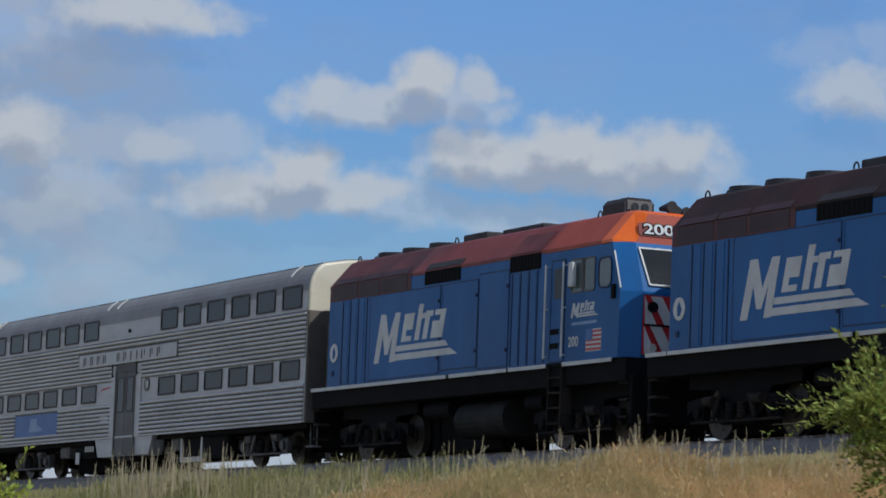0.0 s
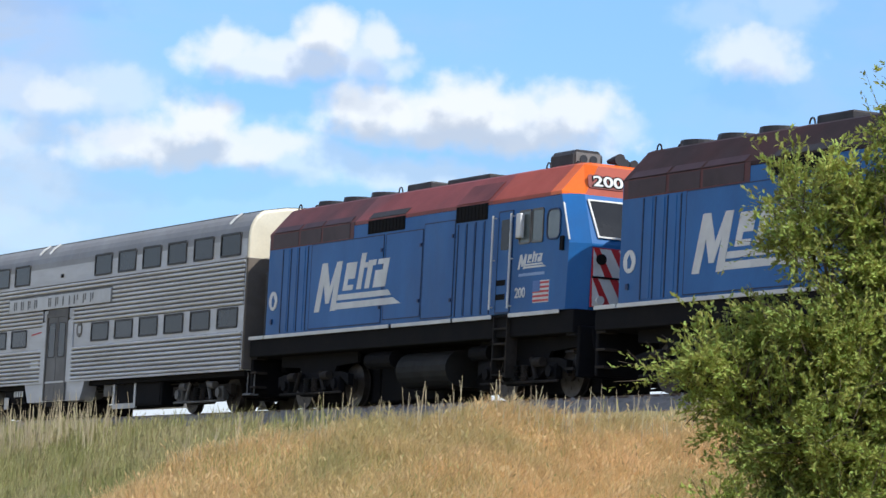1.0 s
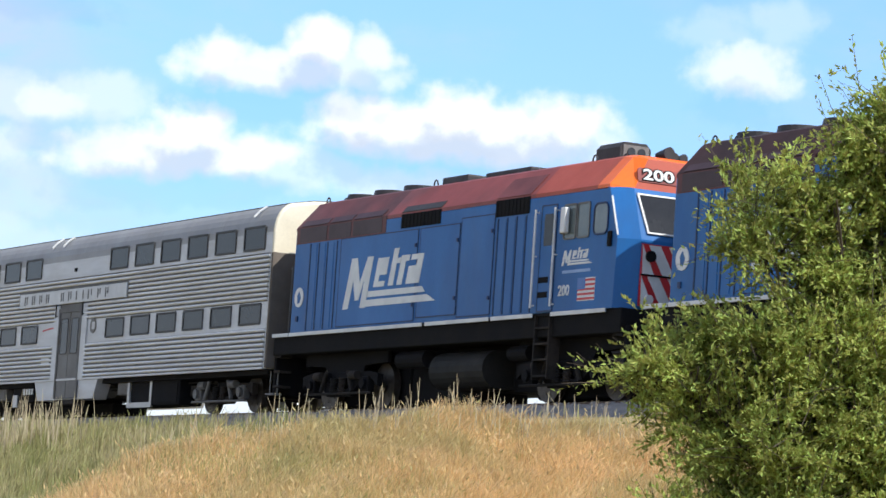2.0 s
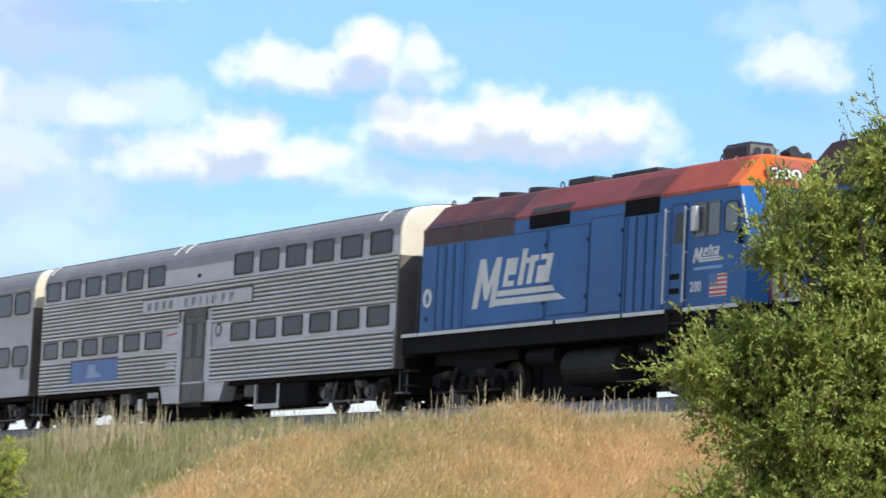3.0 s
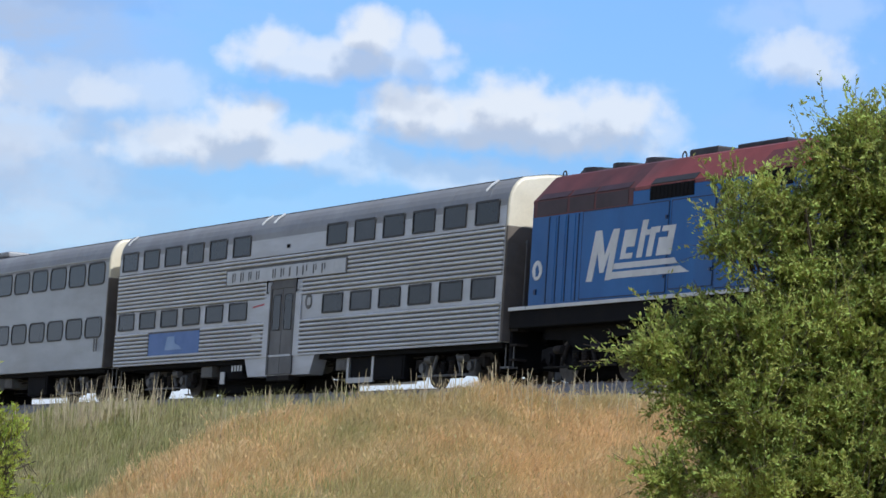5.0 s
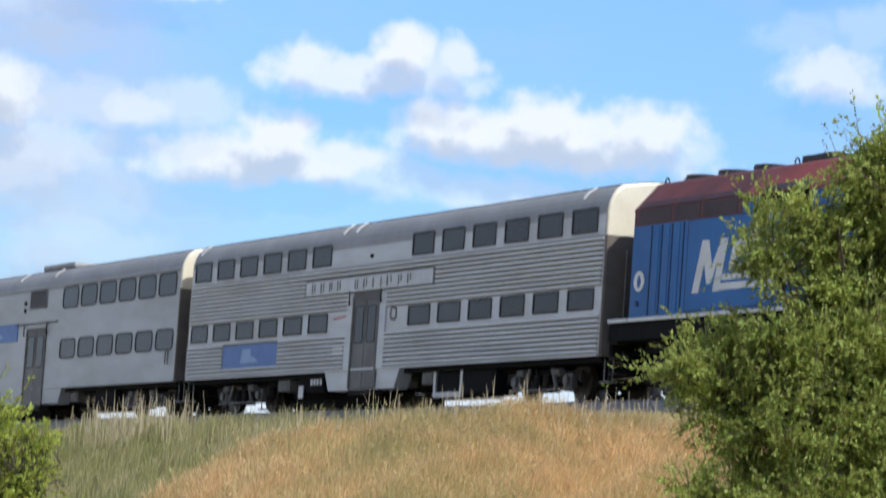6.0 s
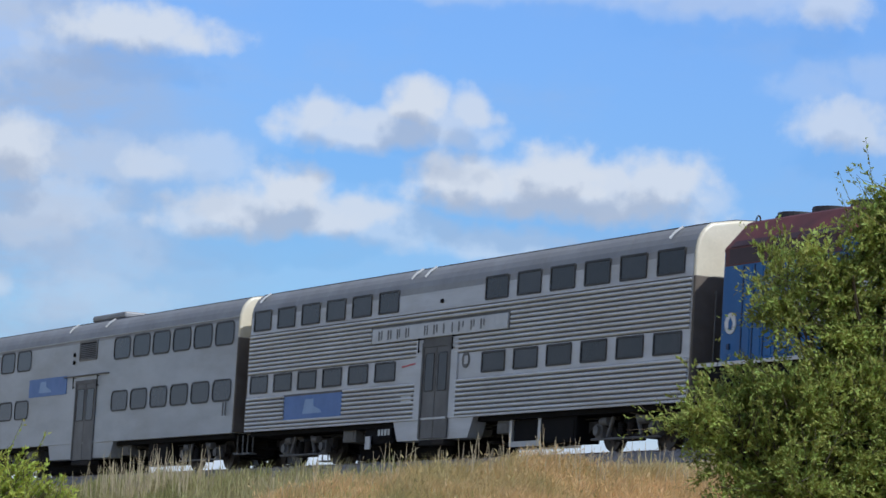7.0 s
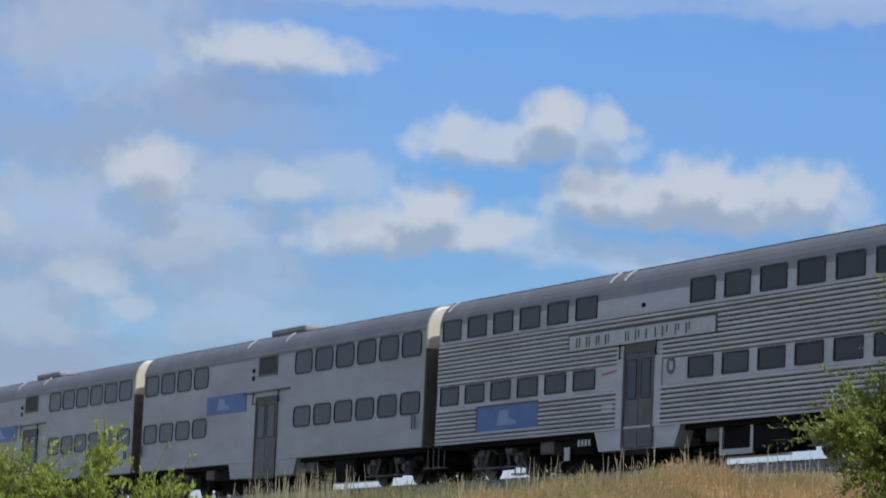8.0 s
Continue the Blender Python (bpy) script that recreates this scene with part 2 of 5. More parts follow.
MAROON = material("sooty_red_paint", (0.17, 0.03, 0.024), (0.10, 0.02, 0.02), 0.55, 0.0, 0.9, 18, 0.08, (0.03, 0.014, 0.014), 0.7)
# duller orange of the cab roof and brow plate
DULL_ORANGE = material("dull_orange_paint", (0.42, 0.062, 0.024), (0.33, 0.05, 0.022), 0.5, 0.0, 0.9, 18, 0.05, (0.24, 0.05, 0.03), 0.4)
# orange of the brow, brightened to carry the sun on its chamfers
SUNLIT_ORANGE = material("sunlit_orange_paint", (0.85, 0.16, 0.012), (0.74, 0.12, 0.012), 0.4, 0.0, 0.9, 18, 0.05, (0.3, 0.06, 0.03), 0.35)
DARK_MAROON = material("soot_dark_maroon", (0.045, 0.014, 0.018), (0.03, 0.011, 0.014), 0.55, 0.0, 1.2, 25, 0.08)
SOOT = material("sooty_roof_metal", (0.035, 0.03, 0.032), (0.02, 0.018, 0.02), 0.6, 0.1, 2.0, 30, 0.15)
WHITE = material("white_paint", (0.74, 0.75, 0.74), (0.62, 0.63, 0.63), 0.45, 0, 2.0, 30, 0.04, (0.35, 0.36, 0.38), 0.35)
SIGNAL_RED = material("red_stripe_paint", (0.55, 0.025, 0.025), (0.45, 0.02, 0.025), 0.4, 0, 2.5, 30, 0.04)
BLACK = material("black_iron", (0.008, 0.008, 0.010), (0.012, 0.012, 0.013), 0.8, 0.0, 3.0, 30, 0.2, (0.02, 0.017, 0.015), 0.4, spec=0.1)
IRON = material("dusty_truck_iron", (0.03, 0.028, 0.026), (0.018, 0.017, 0.017), 0.8, 0.0, 3.0, 30, 0.25, (0.08, 0.062, 0.05), 0.5, spec=0.1)
GREY_BOX = material("grey_equipment_paint", (0.20, 0.195, 0.185), (0.14, 0.135, 0.13), 0.6, 0.1, 2.5, 30, 0.1, (0.07, 0.06, 0.05), 0.6)
TANK = material("dark_fuel_tank_paint", (0.022, 0.022, 0.021), (0.016, 0.016, 0.016), 0.7, 0.0, 2.0, 25, 0.1, (0.045, 0.038, 0.032), 0.5, spec=0.15)
GLASS = material("dark_tinted_glass", (0.026, 0.029, 0.032), (0.042, 0.045, 0.048), 0.2, 0.0, 0.7, 8, 0.0, spec=0.22, vary=0.7)
# cab panes: base colour lightened to stand in for mirrored sky
CAB_GLASS = material("sky_pale_cab_glass", (0.10, 0.13, 0.135), (0.15, 0.18, 0.18), 0.15, 0.0, 0.9, 8, 0.0, spec=0.5, vary=0.6)
DOOR_STEEL = material("dull_door_steel", (0.145, 0.14, 0.135), (0.105, 0.10, 0.097), 0.5, 0.3, 1.5, 30, 0.05)
WINDSHIELD = material("dark_windshield_glass", (0.02, 0.023, 0.03), (0.03, 0.033, 0.04), 0.25, 0.0, 0.7, 8, 0.0, spec=0.12)
RUBBER = material("window_gasket", (0.03, 0.03, 0.032), None, 0.6, 0, 4, 40, 0.05)
WHEEL = material("wheel_steel", (0.10, 0.085, 0.075), (0.07, 0.06, 0.05), 0.5, 0.6, 6, 40, 0.1)
RAIL_STEEL = material("rusty_rail_steel", (0.16, 0.10, 0.07), (0.11, 0.07, 0.05), 0.5, 0.5, 4, 50, 0.1)
SIGN_BLUE = material("blue_banner_vinyl", (0.07, 0.17, 0.46), (0.06, 0.15, 0.40), 0.45, 0, 2, 30, 0.03)
PALE_BLUE = material("pale_blue_print", (0.25, 0.38, 0.62), (0.21, 0.33, 0.56), 0.45, 0, 2, 30, 0.03)
NAME_PLATE = material("satin_name_plate", (0.52, 0.515, 0.51), (0.44, 0.435, 0.43), 0.4, 0.4, 2, 30, 0.04)
BALLAST = material("crushed_stone_ballast", (0.30, 0.28, 0.26), (0.2, 0.19, 0.18), 0.9, 0, 3.0, 18, 0.8)
TIE_WOOD = material("creosoted_timber", (0.07, 0.05, 0.04), (0.05, 0.037, 0.03), 0.85, 0, 3.0, 30, 0.3)
SOIL = material("dry_field_earth", (0.40, 0.29, 0.14), (0.28, 0.23, 0.10), 0.95, 0, 0.35, 6, 0.6, (0.13, 0.16, 0.05), 0.7)
STRAW = leaf_material("dry_straw_blades", (0.90, 0.65, 0.36), (0.64, 0.50, 0.25), 0.55, 0.25, (0.42, 0.40, 0.19))
STRAW_GREEN = leaf_material("mixed_grass_blades", (0.54, 0.48, 0.22), (0.38, 0.38, 0.15), 0.5, 0.25)
GREEN_BLADE = leaf_material("green_grass_blades", (0.25, 0.27, 0.09), (0.42, 0.39, 0.20), 0.4, 0.4, (0.56, 0.46, 0.29))
REED = leaf_material("pale_dead_stalk", (0.52, 0.45, 0.30), (0.42, 0.36, 0.24), 0.15)
LEAF = leaf_material("olive_green_leaf", (0.47, 0.51, 0.13), (0.23, 0.275, 0.065), 0.36, 0.8)
LEAF_BRIGHT = leaf_material("yellow_green_leaf", (0.54, 0.58, 0.11), (0.38, 0.46, 0.08), 0.45, 0.6)
BARK = material("grey_brown_bark", (0.11, 0.085, 0.06), (0.07, 0.055, 0.042), 0.9, 0, 4, 30, 0.5)
FLOWER = material("white_petal", (0.8, 0.8, 0.74), None, 0.6, 0, 4, 40, 0.1)


# ---------------------------------------------------------------- mesh helpers
def box(bm, x0, x1, y0, y1, z0, z1, bevel=0.0):
    vs = [bm.verts.new((x, y, z)) for x in (x0, x1) for y in (y0, y1) for z in (z0, z1)]
    fs = [bm.faces.new([vs[i] for i in q]) for q in ((0, 1, 3, 2), (4, 6, 7, 5), (0, 4, 5, 1), (2, 3, 7, 6), (0, 2, 6, 4), (1, 5, 7, 3))]
    if bevel:
        es = list({e for f in fs for e in f.edges})
        bmesh.ops.bevel(bm, geom=es, offset=bevel, segments=2, affect="EDGES", profile=0.5)
    return bm


def prism(bm, poly, x0, x1, axis="x"):
    """A closed outline swept along an axis. poly holds (y, z) for x, (x, z) for y and (x, y) for z."""
    def at(p, w):
        return (w, *p) if axis == "x" else ((p[0], w, p[1]) if axis == "y" else (*p, w))
    a = [bm.verts.new(at(p, x0)) for p in poly]
    b = [bm.verts.new(at(p, x1)) for p in poly]
    bm.faces.new(a[::-1])
    bm.faces.new(b)
    n = len(poly)
    for i in range(n):
        bm.faces.new((a[i], a[(i + 1) % n], b[(i + 1) % n], b[i]))
    return bm


def cyl(bm, c, axis, r, length, seg=18, r2=None):
    """A cylinder (or cone) centred on c along x, y or z."""
    r2 = r if r2 is None else r2
    rings = []
    for w, rr in ((-length / 2, r), (length / 2, r2)):
        ring = []
        for i in range(seg):
            a = 2 * math.pi * i / seg
            p, q = rr * math.cos(a), rr * math.sin(a)
            d = {"x": (w, p, q), "y": (p, w, q), "z": (p, q, w)}[axis]
            ring.append(bm.verts.new(Vector(c) + Vector(d)))
        rings.append(ring)
    bm.faces.new(rings[0][::-1])
    bm.faces.new(rings[1])
    for i in range(seg):
        j = (i + 1) % seg
        bm.faces.new((rings[0][i], rings[0][j], rings[1][j], rings[1][i]))
    return bm


def rod(bm, a, b, r, seg=8, r2=None):
    a, b = Vector(a), Vector(b)
    r2 = r if r2 is None else r2
    z = (b - a).normalized()
    x = z.orthogonal().normalized()
    y = z.cross(x)
    rings = [[bm.verts.new(p + (x * math.cos(t) + y * math.sin(t)) * rr) for t in [2 * math.pi * i / seg for i in range(seg)]] for p, rr in ((a, r), (b, r2))]
    bm.faces.new(rings[0][::-1])
    bm.faces.new(rings[1])
    for i in range(seg):
        j = (i + 1) % seg
        bm.faces.new((rings[0][i], rings[0][j], rings[1][j], rings[1][i]))
    return bm


def rounded(x0, x1, z0, z1, r, seg=4):
    """A rounded rectangle outline."""
    out = []
    for cx, cz, a0 in ((x1 - r, z1 - r, 0), (x0 + r, z1 - r, 90), (x0 + r, z0 + r, 180), (x1 - r, z0 + r, 270)):
        for i in range(seg + 1):
            a = radians(a0 + 90 * i / seg)
            out.append((cx + r * math.cos(a), cz + r * math.sin(a)))
    return out


def ring_frame(bm, outer, inner, y0, y1):
    """A flat frame between two outlines, from y0 (back) to y1 (front)."""
    n = len(outer)
    v = {(k, w): [bm.verts.new((p[0], y, p[1])) for p in o] for k, o in (("o", outer), ("i", inner)) for w, y in ((0, y0), (1, y1))}
    for i in range(n):
        j = (i + 1) % n
        bm.faces.new((v["o", 1][i], v["o", 1][j], v["i", 1][j], v["i", 1][i]))
        bm.faces.new((v["o", 0][i], v["o", 0][j], v["o", 1][j], v["o", 1][i]))
        bm.faces.new((v["i", 1][i], v["i", 1][j], v["i", 0][j], v["i", 0][i]))
    return bm


def mesh_of(name, bm, mat, smooth=False):
    bmesh.ops.recalc_face_normals(bm, faces=bm.faces[:])
    me = bpy.data.meshes.new(name)
    bm.to_mesh(me)
    bm.free()
    me.materials.append(mat)
    if smooth:
        for p in me.polygons:
            p.use_smooth = True
    return me


def part(name, bm, mat, parent, label="", smooth=False):
    ob = new(name, mesh_of(name, bm, mat, smooth))
    ob.parent = parent
    return tagged(ob, label)


def piece(name, me, parent, x=0, y=0, z=0):
    """A further object on a shared mesh."""
    ob = new(name, me)
    ob.parent = parent
    ob.location = (x, y, z)
    return ob


def B():
    return bmesh.new()


def thing(name, label, category, group="", kind=""):
    return tagged(new(name), label, category, group, kind)


def text_part(name, text, size, mat, parent, m, label="", fat=0.012):
    cu = bpy.data.curves.new(name, "FONT")
    cu.body, cu.size, cu.extrude, cu.align_x, cu.align_y, cu.offset = text, size, 0.006, "CENTER", "CENTER", fat * size
    tmp = bpy.data.objects.new(name, cu)
    scene.collection.objects.link(tmp)
    me = bpy.data.meshes.new_from_object(tmp.evaluated_get(bpy.context.evaluated_depsgraph_get()))
    bpy.data.objects.remove(tmp)
    me.materials.clear()
    me.materials.append(mat)
    ob = new(name, me)
    ob.parent = parent
    ob.matrix_basis = m
    return tagged(ob, label)


# ---------------------------------------------------------------- ground and track
def smooth_max(a, b, w):
    h = np.clip(0.5 + 0.5 * (a - b) / w, 0, 1)
    return b * (1 - h) + a * h + w * h * (1 - h)


CREST_X = [-14, -9, -6.7, -5.3, -4.3, -3.2, -1.9, -0.7, 0.4, 1.7, 3.0, 5.5, 9, 14, 30]
CREST_Z = [0.3, 1.2, 2.6, 3.5, 3.98, 4.24, 4.62, 4.82, 4.98, 4.94, 4.94, 4.92, 4.7, 4.2, 2.5]


def ground_z(x, y):
    """Height of the field, the mound and the embankment (numpy arrays)."""
    q = np.abs(x * AWAY.x + (y - 80.44) * AWAY.y - 1.6)
    bank = (RAIL - 0.55) - np.clip(q - 3.3, 0, None) / 2.3
    bank = np.where(q < 3.3, RAIL - 0.55, bank)
    top = np.interp(x, CREST_X, CREST_Z) + 0.06 * np.sin(x * 2.1) * np.cos(x * 0.9)
    crest = 64.0 + 0.5 * np.sin(x * 0.7)
    mound = top - np.where(y < crest, 0.30 * (crest - y), 0.28 * (y - crest)) - 0.12
    z = smooth_max(smooth_max(bank, mound, 0.25), np.zeros_like(x), 0.5)
    return z + 0.05 * np.sin(x * 1.3 + y * 0.6) * np.sin(y * 1.1 - x * 0.4) * (q > 3.4)


def grid_mesh(name, xs, ys, mat):
    X, Y = np.meshgrid(xs, ys)
    Z = ground_z(X, Y)
    n, m = len(xs), len(ys)
    me = bpy.data.meshes.new(name)
    co = np.stack([X, Y, Z], -1).reshape(-1, 3)
    i = (np.arange(m - 1)[:, None] * n + np.arange(n - 1)[None]).ravel()
    me.from_pydata(co.tolist(), [], np.stack([i, i + 1, i + n + 1, i + n], -1).tolist())
    me.materials.append(mat)
    for p in me.polygons:
        p.use_smooth = True
    return me


def spaced(fine0, fine1, step, far):
    out = list(np.arange(fine0, fine1 + step / 2, step))
    d, lo, hi = step, fine0, fine1
    while hi < far:
        d *= 1.35
        hi, lo = hi + d, lo - d
        out = [lo] + out + [hi]
    return np.array(out)


ground = tagged(new("ground", grid_mesh("ground", spaced(-40, 45, 0.5, 2500), spaced(-5, 130, 0.5, 2500), SOIL)),
                "dry grassy field rising to a railway embankment", "ground", kind="structure")


def ballast_bed():
    bm = B()
    L = 220.0
    prism(bm, [(-3.2, -0.75), (-1.9, -0.17), (1.9, -0.17), (3.2, -0.75)], -L, L)
    ob = new("ballast_bed", mesh_of("ballast_bed", bm, BALLAST))
    ob.matrix_world = on_track(0)
    tagged(ob, "grey crushed stone ballast bed under the track", "ballast", kind="structure")
    # loose stones along the shoulder that faces the field
    rng = np.random.default_rng(5)
    n = 9000
    u, s = rng.uniform(-75, 40, n), rng.uniform(0, 1, n)
    yy, zz = -1.75 - 1.4 * s, -0.17 - 0.56 * np.clip(s * 1.4 - 0.15, 0, 1)
    r = rng.uniform(0.025, 0.07, n)
    base = np.array([(1, 0, 0), (-1, 0, 0), (0, 1, 0), (0, -1, 0), (0, 0, 1), (0, 0, -1)], float)
    tri = np.array([(0, 2, 4), (2, 1, 4), (1, 3, 4), (3, 0, 4), (2, 0, 5), (1, 2, 5), (3, 1, 5), (0, 3, 5)])
    V = base[None] * r[:, None, None] * rng.uniform(0.6, 1.3, (n, 6, 3)) + np.stack([u, yy, zz], -1)[:, None]
    me = bpy.data.meshes.new("ballast_stones")
    me.from_pydata(V.reshape(-1, 3).tolist(), [], (tri[None] + 6 * np.arange(n)[:, None, None]).reshape(-1, 3).tolist())
    me.materials.append(BALLAST)
    st = new("ballast_stones", me)
    st.matrix_world = on_track(0)
    tagged(st, "loose grey ballast stones on the track shoulder", "stones", kind="stuff")


def track():
    t = thing("railway_track", "rusty steel rails spiked on dark timber ties", "railway track", kind="structure")
    t.matrix_world = on_track(0)
    for y in (-0.7525, 0.7525):
        bm = B()
        prism(bm, [(y - 0.07, -0.15), (y + 0.07, -0.15), (y + 0.07, -0.135), (y + 0.012, -0.12), (y + 0.012, -0.05), (y + 0.036, -0.04), (y + 0.036, -0.004),
                   (y + 0.028, 0), (y - 0.028, 0), (y - 0.036, -0.004), (y - 0.036, -0.04), (y - 0.012, -0.05), (y - 0.012, -0.12), (y - 0.07, -0.135)], -200, 200)
        part("rail", bm, RAIL_STEEL, t)
    me = mesh_of("tie", box(B(), -0.11, 0.11, -1.3, 1.3, -0.3, -0.152, 0.01), TIE_WOOD)
    for i in range(200):
        piece("tie", me, t, -75 + i * 0.56, 0, 0)


ballast_bed()
track()


# ---------------------------------------------------------------- rolling stock
def wheelset(parent, x, r, smooth=True):
    bm = B()
    for y in (-0.75, 0.75):
        s = 1 if y > 0 else -1
        cyl(bm, (0, y, 0), "y", r, 0.13, 28)
        cyl(bm, (0, y - s * 0.075, 0), "y", r + 0.03, 0.03, 28)
        cyl(bm, (0, y + s * 0.08, 0), "y", r * 0.35, 0.08, 14)
        for i in range(6):
            a = math.pi * i / 3
            cyl(bm, (r * 0.62 * math.cos(a), y + s * 0.066, r * 0.62 * math.sin(a)), "y", 0.04, 0.02, 8)
    cyl(bm, (0, 0, 0), "y", 0.08, 1.9, 12)
    ob = part("wheelset", bm, WHEEL, parent)
    ob.location = (x, 0, r)
    return ob


def truck(parent, x, r, base, y, mat, heavy):
    """A two-axle truck with side frames, journal boxes, springs and brake gear. Returns its wheelsets."""
    h = base / 2
    for s in (-1, 1):
        bm = B()
        yy = s * y
        top = r + (0.28 if heavy else 0.22)
        prism(bm, [(-h - 0.55, r - 0.05), (-h - 0.55, r + 0.22), (-h - 0.2, top), (-0.75, top + 0.02), (-0.45, r - 0.1), (0.45, r - 0.1), (0.75, top + 0.02),
                   (h + 0.2, top), (h + 0.55, r + 0.22), (h + 0.55, r - 0.05), (h + 0.25, r + 0.12), (h - 0.3, r + 0.1), (0.6, r - 0.26), (-0.6, r - 0.26), (-h + 0.3, r + 0.1), (-h - 0.25, r + 0.12)],
              yy - 0.07, yy + 0.07, "y")
        part("side_frame", bm, mat, parent)
        for dx in (-h, h):
            bm = B()
            box(bm, x * 0 + dx - 0.17, dx + 0.17, yy + s * 0.01 - 0.11, yy + s * 0.05 + 0.11, r - 0.17, r + 0.17, 0.03)
            cyl(bm, (dx, yy + s * 0.17, r), "y", 0.12, 0.06, 14)
            part("journal_box", bm, GREY_BOX if not heavy else mat, parent)
        for dx in (-0.22, 0.22):
            bm = B()
            rings = []
            for i in range(13):
                rr = 0.1 if i % 2 else 0.075
                rings.append([bm.verts.new((dx + rr * math.cos(math.pi * q / 6), yy + s * 0.1 + rr * math.sin(math.pi * q / 6), r - 0.17 + i * 0.0275)) for q in range(12)])
            for p, q in zip(rings, rings[1:]):
                for i in range(12):
                    bm.faces.new((p[i], p[(i + 1) % 12], q[(i + 1) % 12], q[i]))
            bm.faces.new(rings[0][::-1])
            bm.faces.new(rings[-1])
            part("coil_spring", bm, IRON, parent)
        bm = B()
        rod(bm, (-h - 0.3, yy + s * 0.12, r - 0.2), (h + 0.3, yy + s * 0.12, r - 0.2), 0.03)
        rod(bm, (0.55, yy + s * 0.14, r + 0.3), (0.8, yy + s * 0.14, r - 0.15), 0.05)
        rod(bm, (-0.55, yy + s * 0.14, r + 0.3), (-0.8, yy + s * 0.14, r - 0.15), 0.05)
        cyl(bm, (0.9, yy + s * 0.15, r + 0.2), "x", 0.1, 0.35, 12)
        cyl(bm, (-0.9, yy + s * 0.15, r + 0.2), "x", 0.1, 0.35, 12)
        part("brake_gear", bm, GREY_BOX if not heavy else IRON, parent)
    for ob in parent.children:
        if ob.name.split(".")[0] in ("side_frame", "journal_box", "coil_spring", "brake_gear") and not ob.get("set"):
            ob.location.x = x
            ob["set"] = 1
    bm = B()
    box(bm, x - 0.35, x + 0.35, -y, y, r - 0.05, r + 0.3, 0.03)
    part("bolster", bm, BLACK, parent)
    return [wheelset(parent, x - h, r), wheelset(parent, x + h, r)]


def window(parent, x0, x1, z0, z1, y, r, rim, frame_mat=RUBBER, glass=GLASS):
    """A sealed train window on the side at y: a frame and a recessed pane."""
    s = -1 if y < 0 else 1
    w = part("window", ring_frame(B(), rounded(x0, x1, z0, z1, r), rounded(x0 + rim, x1 - rim, z0 + rim, z1 - rim, max(r - rim, 0.01)), y - s * 0.01, y + s * 0.022), frame_mat, parent)
    part("pane", prism(B(), rounded(x0 + rim * 0.8, x1 - rim * 0.8, z0 + rim * 0.8, z1 - rim * 0.8, max(r - rim * 0.8, 0.01)), y - s * 0.01, y + s * 0.006, "y"), glass, w)
    return w


def car_section(inset=0.0):
    """Outline of a gallery car across its width: upright sides and a shallow arched roof."""
    pts = [(-1.6, 0.95), (-1.6, 4.2)]
    for i in range(1, 7):
        a = radians(180 - 75 * i / 6)
        pts.append((-1.08 + 0.52 * math.cos(a), 4.2 + 0.74 * math.sin(a)))
    pts.append((-0.6, 5.03))
    pts.append((0, 5.07))
    pts = [(y * (1 - inset), z) for y, z in pts]
    return pts + [(-y, z) for y, z in pts[::-1][1:]]


